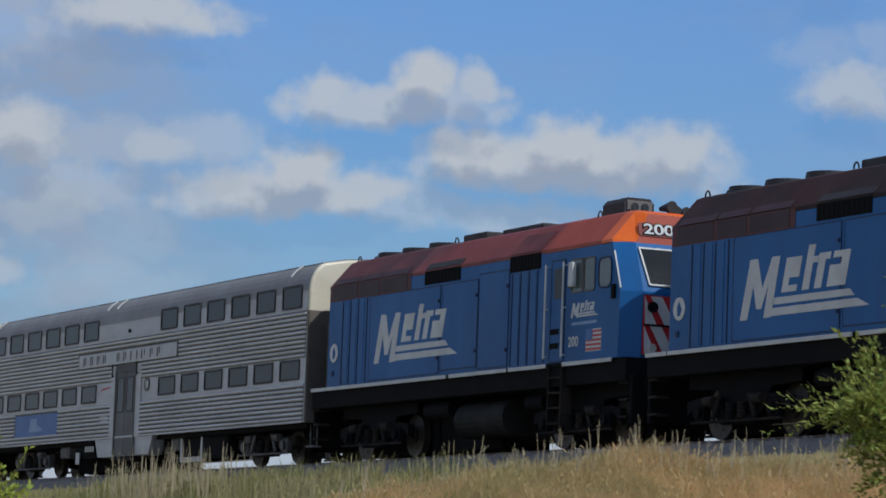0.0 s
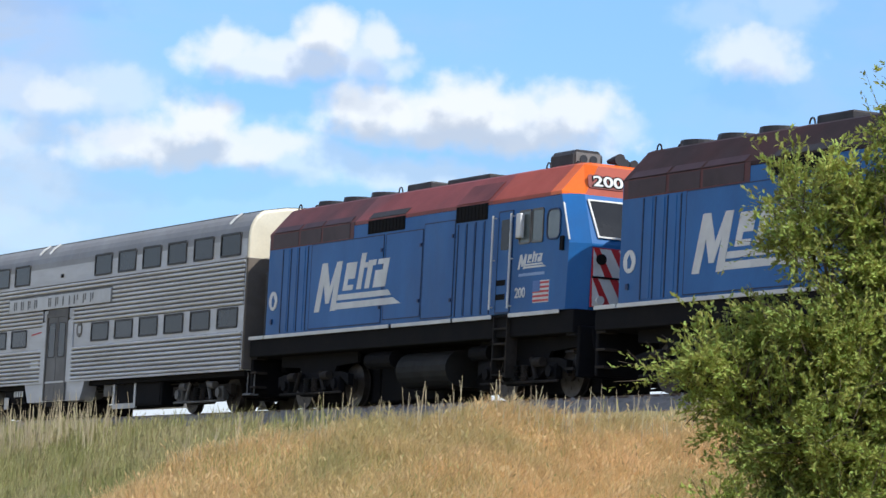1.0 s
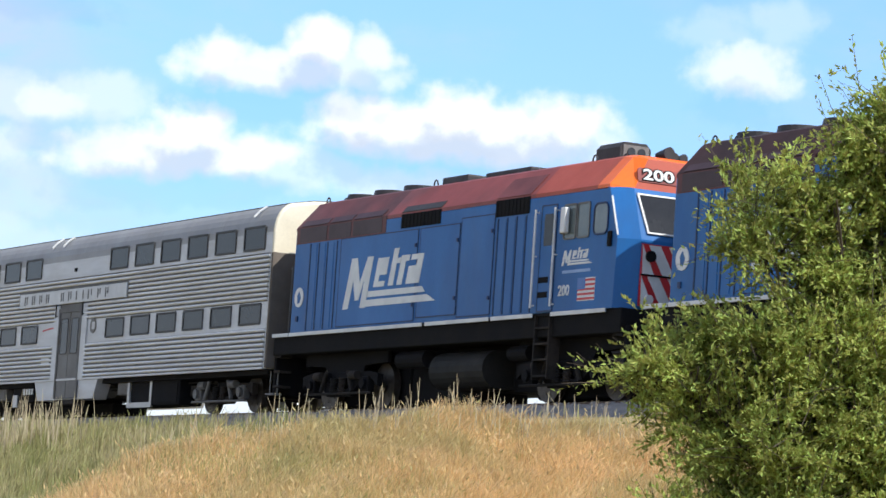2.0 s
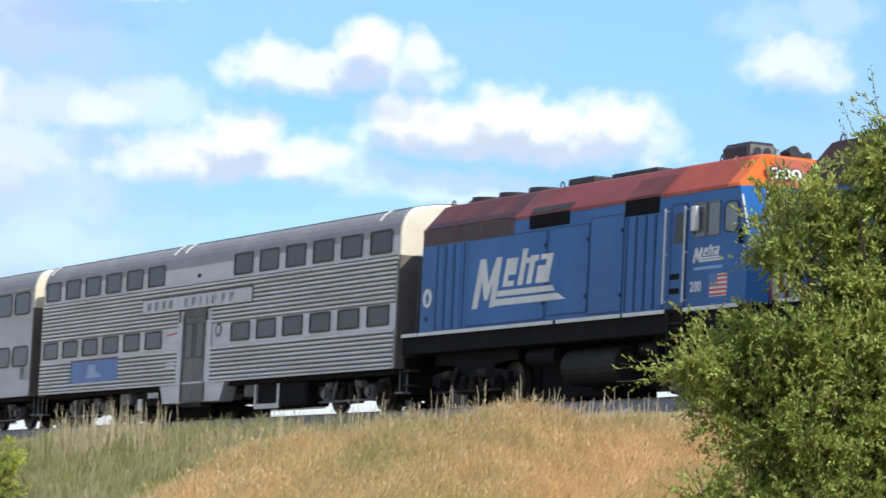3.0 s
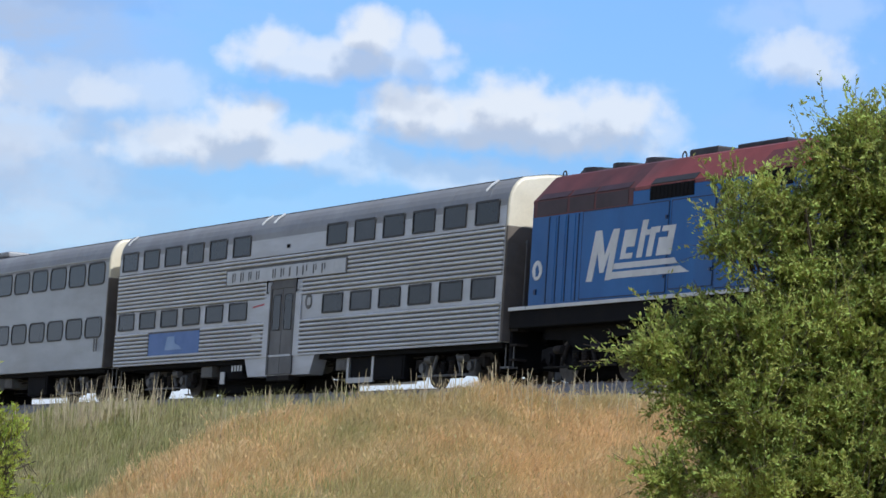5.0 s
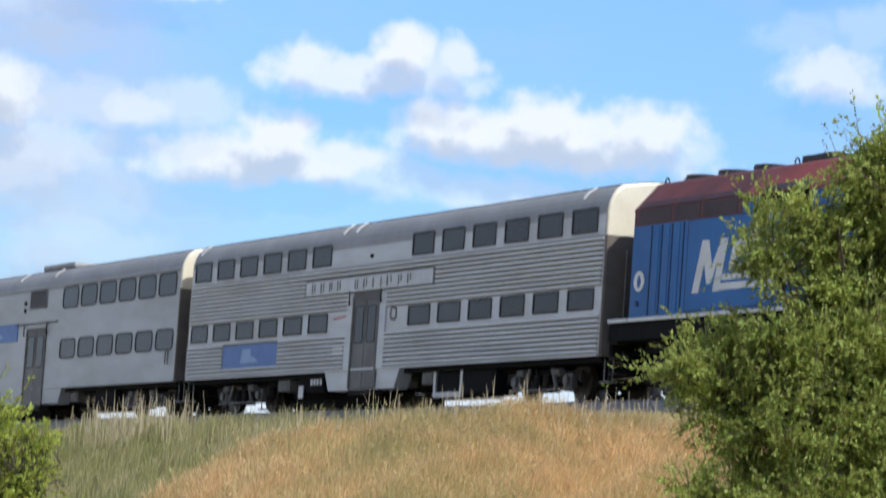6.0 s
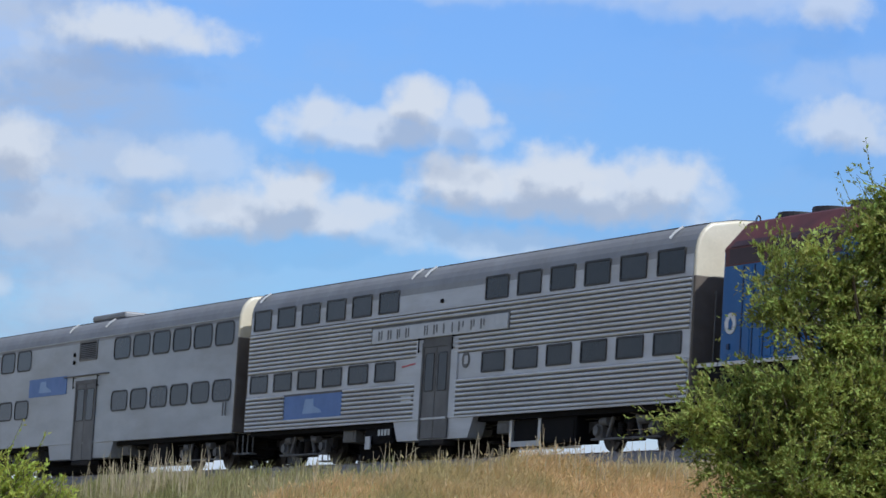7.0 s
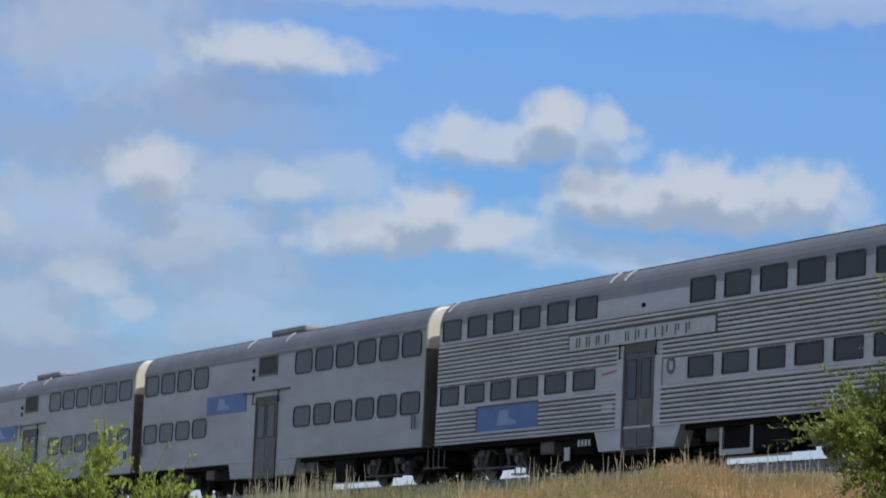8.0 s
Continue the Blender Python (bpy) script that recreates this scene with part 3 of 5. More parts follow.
def car_shell(car, mat, half):
    """Sides, roof, ends with rounded corners, diaphragm and underframe."""
    sec = car_section()
    n = len(sec)
    # upright body
    bm = B()
    prism(bm, [(-1.6, 0.95), (-1.6, 4.2), (1.6, 4.2), (1.6, 0.95)], -half + 0.02, half - 0.02)
    part("body", bm, mat, car)
    bm = B()
    prism(bm, [p for p in sec if p[1] >= 4.2 - 1e-6], -half, half)
    part("roof", bm, ROOF_STEEL, car, smooth=False)
    part("roof_walk", prism(B(), [(-1.27, 4.875), (-1.25, 4.92), (-0.6, 5.048), (0, 5.09), (0.6, 5.048), (1.25, 4.92), (1.27, 4.875)], -half, half), ROOF_DARK, car)
    for i in range(12):
        x = -half + 1.0 + i * (2 * half - 2) / 11
        part("roof_seam", prism(B(), [(p[0] * 1.001, p[1] + 0.003) for p in sec if p[1] >= 4.21], x - 0.012, x + 0.012), ROOF_STEEL, car)
    for s in (-1, 1):
        bm = B()
        steps = 5
        rings = []
        for i in range(steps + 1):
            a = radians(90 * i / steps)
            x = s * (half + 0.07 * math.sin(a))
            f = 1 - 0.035 * (1 - math.cos(a))
            rings.append([bm.verts.new((x, y * f, 0.95 + (z - 0.95) * (1 - 0.02 * (1 - math.cos(a))))) for y, z in sec])
        for a, b in zip(rings, rings[1:]):
            for i in range(n):
                bm.faces.new((a[i], a[(i + 1) % n], b[(i + 1) % n], b[i]))
        bm.faces.new(rings[-1])
        part("end_wall", bm, CREAM, car, "pale end sheet under the rounded roof")
        # extra sheet over the end wall; its brown paints the shadowed lower part
        part("lower_end_sheet", box(B(), min(s * (half - 0.012), s * (half + 0.085)), max(s * (half - 0.012), s * (half + 0.085)), -1.604, 1.604, 0.95, 3.72, 0.03), END_SHADE, car, "lower end sheet coloured brown as in shadow")
        for y in (-1.1, 1.1):
            bm = B()
            rod(bm, (s * (half + 0.16), y, 1.2), (s * (half + 0.16), y, 3.4), 0.018)
            for z in (1.25, 3.35):
                rod(bm, (s * (half + 0.06), y, z), (s * (half + 0.16), y, z), 0.014)
            part("end_grab", bm, GREY_BOX, car)
        bm = B()
        box(bm, s * (half + 0.05), s * (half + 0.5), -0.62, -0.48, 0.95, 3.35, 0.02)
        box(bm, s * (half + 0.05), s * (half + 0.5), 0.48, 0.62, 0.95, 3.35, 0.02)
        box(bm, s * (half + 0.05), s * (half + 0.5), -0.62, 0.62, 3.25, 3.42, 0.02)
        part("diaphragm", bm, BLACK, car)
        part("end_door", box(B(), s * (half + 0.08), s * (half + 0.11), -0.42, 0.42, 1.0, 3.1), GREY_BOX, car)
        bm = B()
        box(bm, s * (half + 0.3), s * (half + 1.0), -0.12, 0.12, 0.7, 0.95, 0.03)
        box(bm, s * (half + 0.75), s * (half + 0.98), -0.17, 0.17, 0.66, 0.98, 0.04)
        part("coupler", bm, IRON, car)
        for y in (-1.35, 1.35):
            bm = B()
            rod(bm, (s * (half + 0.3), y, 0.9), (s * (half + 0.3), y, 0.35), 0.02)
            rod(bm, (s * (half - 0.1), y, 0.9), (s * (half - 0.1), y, 0.35), 0.02)
            box(bm, s * (half - 0.12), s * (half + 0.32), y - 0.12, y + 0.12, 0.33, 0.37)
            part("end_step", bm, GREY_BOX, car)
    bm = B()
    box(bm, -half + 0.1, half - 0.1, -1.45, 1.45, 0.82, 0.97)
    box(bm, -half + 0.3, half - 0.3, -0.3, 0.3, 0.62, 0.85)
    part("underframe", bm, BLACK, car)
    # equipment hung below the floor
    for x0, x1, z0, m in ((-4.8, -3.0, 0.42, BLACK), (5.2, 7.0, 0.2, BLACK), (2.9, 3.6, 0.5, GREY_BOX), (-6.2, -5.4, 0.5, GREY_BOX), (-2.6, -1.4, 0.5, BLACK)):
        for s in (-1, 1):
            bm = B()
            z0 = z0 if s < 0 else max(z0, 0.6)
            box(bm, x0, x1, min(s * 0.7, s * 1.35), max(s * 0.7, s * 1.35), z0, 0.84, 0.03)
            box(bm, x0 + 0.1, x1 - 0.1, min(s * 1.35, s * 1.37), max(s * 1.35, s * 1.37), z0 + 0.06, 0.76, 0.01)
            part("equipment_box", bm, m, car)
    for x in (-1.0, 0.2, 1.2):
        part("air_tank", cyl(B(), (x, -1.0, 0.65), "x", 0.17, 0.95, 14), GREY_BOX, car)
    part("belly_housing", box(B(), -6.9, -1.3, -0.55, 0.55, 0.36, 0.84, 0.04), BLACK, car)
    for x0, x1 in ((-6.9, -1.2), (-0.8, 0.6)):
        part("low_housing", box(B(), x0, x1, -0.5, 0.5, 0.1, 0.4, 0.04), BLACK, car)
    for x in (-9.1, 9.1):
        part("brake_housing", box(B(), x - 1.7, x + 1.7, -0.45, 0.45, 0.42, 0.84, 0.04), BLACK, car)
    bm = B()
    for y in (-1.1, 1.1):
        rod(bm, (-half + 4, y, 0.75), (half - 4, y, 0.75), 0.025)
        rod(bm, (-half + 4, y * 0.9, 0.68), (half - 4, y * 0.9, 0.68), 0.02)
    part("brake_pipe", bm, IRON, car)


def banner(car, x0, x1, z0, z1, y, lead):
    b = part("banner", box(B(), x0, x1, y - 0.012, y + 0.03, z0, z1), SIGN_BLUE, car, "blue vinyl banner with a pale blurred emblem")
    w, h = x1 - x0, z1 - z0
    bm = B()
    cx = x0 + w * lead
    prism(bm, [(cx - 0.55, z0 + h * 0.2), (cx - 0.40, z0 + h * 0.82), (cx + 0.15, z0 + h * 0.82), (cx + 0.2, z0 + h * 0.5), (cx + 0.6, z0 + h * 0.35), (cx + 0.75, z0 + h * 0.2)], y - 0.018, y - 0.012, "y")
    part("emblem", bm, PALE_BLUE, b)


def door_unit(car, x0, x1, z0, z1, y, mat):
    """A double-leaf vestibule door in a frame, with tall panes and a handrail either side."""
    d = part("door", ring_frame(B(), rounded(x0, x1, z0, z1, 0.03, 1), rounded(x0 + 0.1, x1 - 0.1, z0 + 0.02, z1 - 0.12, 0.02, 1), y + 0.05, y - 0.03), RIB_SHADE_TRIM, car, "double-leaf vestibule door with narrow panes")
    mid = (x0 + x1) / 2
    for a, b in ((x0 + 0.1, mid - 0.015), (mid + 0.015, x1 - 0.1)):
        part("leaf", box(B(), a, b, y - 0.012, y + 0.05, z0 + 0.02, z1 - 0.12, 0.008), DOOR_STEEL, d)
        part("pane", prism(B(), rounded(a + 0.13, b - 0.13, z0 + (z1 - z0) * 0.5, z1 - 0.3, 0.05, 3), y - 0.018, y + 0.01, "y"), GLASS, d)
        part("gasket", ring_frame(B(), rounded(a + 0.10, b - 0.10, z0 + (z1 - z0) * 0.5 - 0.03, z1 - 0.27, 0.07, 3), rounded(a + 0.13, b - 0.13, z0 + (z1 - z0) * 0.5, z1 - 0.3, 0.05, 3), y + 0.01, y - 0.024), RUBBER, d)
    for x in (x0 - 0.14, x1 + 0.14):
        bm = B()
        rod(bm, (x, y - 0.07, z1 - 0.25), (x, y - 0.07, z1 + 0.12), 0.02)
        rod(bm, (x, y, z1 - 0.2), (x, y - 0.07, z1 - 0.2), 0.015)
        rod(bm, (x, y, z1 + 0.1), (x, y - 0.07, z1 + 0.1), 0.015)
        part("handrail", bm, BLACK, d)
    part("step", box(B(), x0 + 0.1, x1 - 0.1, y - 0.03, y + 0.3, z0 - 0.16, z0 - 0.02, 0.01), IRON, d)
    return d


def skirt(car, x0, x1, z0, y, mat, cut):
    """The low body panel round the vestibule door, with slanted ends."""
    s = -1 if y < 0 else 1
    part("skirt", prism(B(), [(x0 + cut, z0), (x1 - cut, z0), (x1, 0.96), (x0, 0.96)], y - s * 0.4, y, "y"), mat, car)


def roof_grabs(car, xs):
    for x in xs:
        bm = B()
        pts = [(x, -1.6, 4.62), (x + 0.05, -1.5, 4.76), (x + 0.12, -1.33, 4.9)]
        for a, b in zip(pts, pts[1:]):
            rod(bm, a, b, 0.03)
        part("roof_grab", bm, WHITE, car, "white bent grab iron")


CAR_R = 0.457


def fluted_car():
    """Stainless gallery car with fluted sides."""
    car = thing("gallery_car", "double-deck stainless steel gallery car with fluted sides on the track", "rail car", "gallery cars of the train")
    half = 12.5
    c = 12.05                                        # train coordinate of the middle, sign turned
    car_shell(car, STAINLESS, half)
    d0, d1 = -13.03 + c, -11.36 + c
    for y in (-1.6, 1.6):
        for i in range(6):
            for x in (-24.33 + 1.685 * i + c, -9.68 + 1.70 * i + c):
                window(car, x, x + 1.24, 3.79, 4.36 + 0.02, y, 0.05, 0.05)
                window(car, x, x + 1.26, 2.0, 2.52, y, 0.05, 0.05)
        s = -1 if y < 0 else 1
        # dark backing, so the shade in the grooves is part of its colour
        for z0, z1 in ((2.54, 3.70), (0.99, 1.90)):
            part("rib_backing", box(B(), -half + 0.06, half - 0.06, min(y, y + s * 0.006), max(y, y + s * 0.006), z0, z1), RIB_SHADE_TRIM, car)

        def rib(x0, x1, z):
            if x1 - x0 < 0.1:
                return
            prof = [(y, z - 0.036), (y + s * 0.025, z - 0.032), (y + s * 0.04, z - 0.01), (y + s * 0.04, z + 0.014), (y + s * 0.025, z + 0.034), (y, z + 0.036)]
            part("rib", prism(B(), prof, x0, x1), STEEL_RIB, car)

        for i in range(10):
            z = 2.60 + 0.1155 * i
            cuts = [(-half + 0.05, half - 0.05)]
            if z < 3.0:
                cuts = [(-half + 0.05, d0 - 0.2), (d1 + 0.2, half - 0.05)]
            elif z < 3.44:
                cuts = [(-half + 0.05, -16.2 + c), (-8.2 + c, half - 0.05)]
            for a, b in cuts:
                rib(a, b, z)
        for i in range(8):
            z = 1.045 + 0.116 * i
            for a, b in ((-half + 0.05, d0 - 0.35), (d1 + 0.35, half - 0.05)):
                if 1.2 < z < 1.9 and a < -10 and y < 0:
                    rib(a, -21.8 + c, z)
                    rib(-17.85 + c, b, z)
                else:
                    rib(a, b, z)
        part("sill_rail", box(B(), -half + 0.05, half - 0.05, min(y, y + s * 0.03), max(y, y + s * 0.03), 0.93, 0.985, 0.005), STAINLESS, car)
        part("belt_rail", box(B(), -half + 0.05, half - 0.05, min(y, y + s * 0.025), max(y, y + s * 0.025), 3.705, 3.745, 0.004), STAINLESS, car)
        skirt(car, -14.6 + c, -9.95 + c, 0.42, y, STAINLESS, 0.3)
    for x0, x1 in ((d0 - 0.37, d0 + 0.01), (d1 - 0.01, d1 + 0.37)):
        part("door_jamb", box(B(), x0, x1, -1.632, -1.6, 0.95, 2.98, 0.004), STAINLESS, car)
    # name plate whose raised characters cannot be made out
    plate = part("name_plate", box(B(), -16.1 + c, -8.3 + c, -1.655, -1.6, 3.02, 3.41, 0.01), NAME_PLATE, car, "long satin name plate with worn raised characters")
    rng = random.Random(4)
    x = -15.7 + c
    for i, w in enumerate((0.3, 0.3, 0.26, 0.3, 0.5, 0.28, 0.3, 0.22, 0.12, 0.42, 0.28, 0.3)):
        if i == 4:
            x += 0.55
            continue
        bm = B()
        box(bm, x, x + 0.065, -1.663, -1.655, 3.09, 3.34)
        if w > 0.25:
            box(bm, x + w * 0.55, x + w * 0.55 + 0.05, -1.663, -1.655, 3.09 + 0.1 * rng.random(), 3.34)
        part("character_bar", bm, DOOR_STEEL, plate)
        x += w + 0.26
    door_unit(car, d0, d1, 0.44, 2.9, -1.61, STAINLESS)
    banner(car, -21.75 + c, -17.9 + c, 1.2, 1.84, -1.61, 0.48)
    part("side_vent", box(B(), -12.18 + c, -12.02 + c, -1.63, -1.6, 3.88, 3.98, 0.01), BLACK, car)
    e = part("round_emblem", cyl(B(), (-10.55 + c, -1.612, 2.36), "y", 0.2, 0.024, 20), GREY_BOX, car, "worn round emblem")
    part("emblem_mark", box(B(), -10.6 + c, -10.4 + c, -1.63, -1.62, 2.26, 2.46), NAME_PLATE, e)
    part("red_decal", prism(B(), [(-14.25 + c, 2.32), (-13.45 + c, 2.38), (-13.45 + c, 2.42), (-14.25 + c, 2.36)], -1.612, -1.6, "y"), SIGNAL_RED, car, "faded thin red decal")
    part("grey_decal", box(B(), -14.2 + c, -13.6 + c, -1.612, -1.6, 1.42, 1.62), NAME_PLATE, car)
    bm = B()
    x0, x1 = -8.4 + c, -6.87 + c
    box(bm, x0, x1, -1.3, -0.6, 0.2, 0.9)
    g = part("generator_box", bm, BLACK, car)
    part("box_frame", ring_frame(B(), rounded(x0 - 0.04, x1 + 0.04, 0.16, 0.94, 0.02, 1), rounded(x0 + 0.09, x1 - 0.09, 0.29, 0.82, 0.02, 1), -1.3, -1.36), NAME_PLATE, g, "grey angle-iron frame")
    part("tag_plate", box(B(), -16.6 + c, -16.28 + c, -1.45, -1.41, 0.28, 0.62, 0.006), NAME_PLATE, car, "small pale tag plate")
    gp = part("gauge_panel", box(B(), -15.9 + c, -15.0 + c, -1.44, -1.38, 0.56, 0.84, 0.01), BLACK, car)
    for i in range(4):
        part("gauge_mark", box(B(), -15.82 + c + 0.2 * i, -15.7 + c + 0.2 * i, -1.45, -1.44, 0.62, 0.78), WHITE, gp)
    roof_grabs(car, (-14.0 + c, -13.2 + c, -0.7 + c, -24.0 + c))
    for x in (-9.0, -4.0, 3.5, 9.0):
        part("roof_vent", box(B(), x - 0.4, x + 0.4, -0.35, 0.35, 5.0, 5.12, 0.03), ROOF_STEEL, car)
    w = truck(car, 9.1, CAR_R, 2.6, 1.08, IRON, False) + truck(car, -9.1, CAR_R, 2.6, 1.08, IRON, False)
    return car


def smooth_car():
    """Grey smooth-sided gallery car with rounded windows."""
    car = thing("gallery_car", "double-deck smooth grey gallery car with rounded windows and blue banner", "rail car", "gallery cars of the train")
    half, c = 12.4, 37.9
    car_shell(car, SILVER, half)
    for y in (-1.6, 1.6):
        for i in range(6):
            x = -35.68 + 1.69 * i + c
            window(car, x, x + 1.45, 3.52, 4.24, y, 0.2, 0.05)
            window(car, x + 0.05, x + 1.48, 1.88, 2.54, y, 0.2, 0.05)
        for i in range(4):
            x = -50.13 + 1.69 * i + c
            window(car, x, x + 1.43, 3.52, 4.24, y, 0.2, 0.05)
            window(car, x + 0.05, x + 1.46, 1.88, 2.54, y, 0.2, 0.05)
        skirt(car, -41.3 + c, -35.2 + c, 0.45, y, SILVER, 0.25)
        s = -1 if y < 0 else 1
        part("sill_rail", box(B(), -half + 0.02, half - 0.02, min(y, y + s * 0.02), max(y, y + s * 0.02), 0.94, 1.0, 0.004), SILVER, car)
        part("drip_rail", box(B(), -half + 0.02, half - 0.02, min(y, y + s * 0.025), max(y, y + s * 0.025), 4.3, 4.33, 0.004), SILVER, car)
    door_unit(car, -38.95 + c, -37.0 + c, 0.4, 2.98, -1.61, SILVER)
    part("door_hood", box(B(), -40.1 + c, -36.0 + c, -1.66, -1.6, 3.12, 3.16, 0.005), RIB_SHADE_TRIM, car)
    lv = part("louvre", ring_frame(B(), rounded(-38.85 + c, -37.2 + c, 3.62, 4.26, 0.02, 1), rounded(-38.77 + c, -37.28 + c, 3.68, 4.2, 0.02, 1), -1.59, -1.63), GREY_BOX, car)
    part("backing", box(B(), -38.8 + c, -37.25 + c, -1.61, -1.6, 3.65, 4.23), BLACK, lv)
    me = mesh_of("slat", prism(B(), [(-1.605, -0.02), (-1.605, 0.0), (-1.63, -0.03), (-1.63, -0.045)], -38.77 + c, -37.28 + c), GREY_BOX)
    for i in range(8):
        piece("slat", me, lv, 0, 0, 3.74 + i * 0.06)
    for z in (3.6, 3.85):
        part("marker_lamp", cyl(B(), (-39.3 + c, -1.62, z), "y", 0.07, 0.05, 14), BLACK, car)
    banner(car, -43.6 + c, -39.9 + c, 2.6, 3.2, -1.61, 0.42)
    for x0, x1 in ((-26.1, -25.9), (-50.1, -49.95)):
        bm = B()
        rod(bm, (x0 + c, -1.68, 1.45), (x0 + c, -1.68, 1.85), 0.025)
        rod(bm, (x1 + c, -1.68, 1.45), (x1 + c, -1.68, 1.85), 0.025)
        part("grab_iron", bm, GREY_BOX, car)
    roof_grabs(car, (-40.0 + c, -36.6 + c))
    part("roof_unit", box(B(), -1.4, 1.6, -1.1, 1.1, 4.97, 5.17, 0.06), ROOF_STEEL, car, "low rooftop cooling unit")
    for x in (-8.0, -4.0, 6.0):
        part("roof_vent", box(B(), x - 0.3, x + 0.3, -0.3, 0.3, 5.0, 5.12, 0.03), ROOF_STEEL, car)
    truck(car, 9.1, CAR_R, 2.6, 1.08, IRON, False)
    truck(car, -9.1, CAR_R, 2.6, 1.08, IRON, False)
    return car


LOCO_R = 0.508


def logo(loco, x, z, k, y):
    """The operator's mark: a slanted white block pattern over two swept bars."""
    g = part("side_logo", prism(B(), [(x + 1.13 * k, z + 0.0 * k), (x + 4.5 * k, z + 0.0 * k), (x + 4.1 * k, z + 0.15 * k), (x + 1.16 * k, z + 0.15 * k)], y - 0.008, y, "y"), WHITE, loco, "white slanted block mark over two swept bars")
    shapes = [
        [(0.0, -0.02), (0.27, -0.02), (0.47, 0.62), (0.60, 0.16), (0.78, 0.16), (1.03, 0.64), (0.86, -0.02), (1.13, -0.02), (1.42, 1.12), (1.14, 1.12), (0.80, 0.55), (0.62, 1.12), (0.34, 1.12)],
        [(1.48, 0.42), (2.0, 0.42), (2.04, 0.54), (1.72, 0.54), (1.76, 0.68), (2.10, 0.68), (2.2, 1.06), (1.66, 1.06)],
        [(2.20, 0.42), (2.44, 0.42), (2.57, 0.90), (2.74, 0.90), (2.78, 1.02), (2.60, 1.02), (2.67, 1.24), (2.43, 1.24)],
        [(2.62, 0.42), (2.86, 0.42), (3.01, 0.93), (3.16, 0.93), (3.2, 1.06), (2.80, 1.06)],
        [(3.05, 0.42), (3.68, 0.42), (3.86, 1.06), (3.3, 1.06), (3.26, 0.94), (3.56, 0.94), (3.52, 0.81), (3.16, 0.81)],
        [(1.20, 0.21), (4.0, 0.21), (3.84, 0.34), (1.24, 0.34)],
    ]
    for sh in shapes:
        part("block", prism(B(), [(x + a * k, z + b * k) for a, b in sh], y - 0.008, y, "y"), WHITE, g)


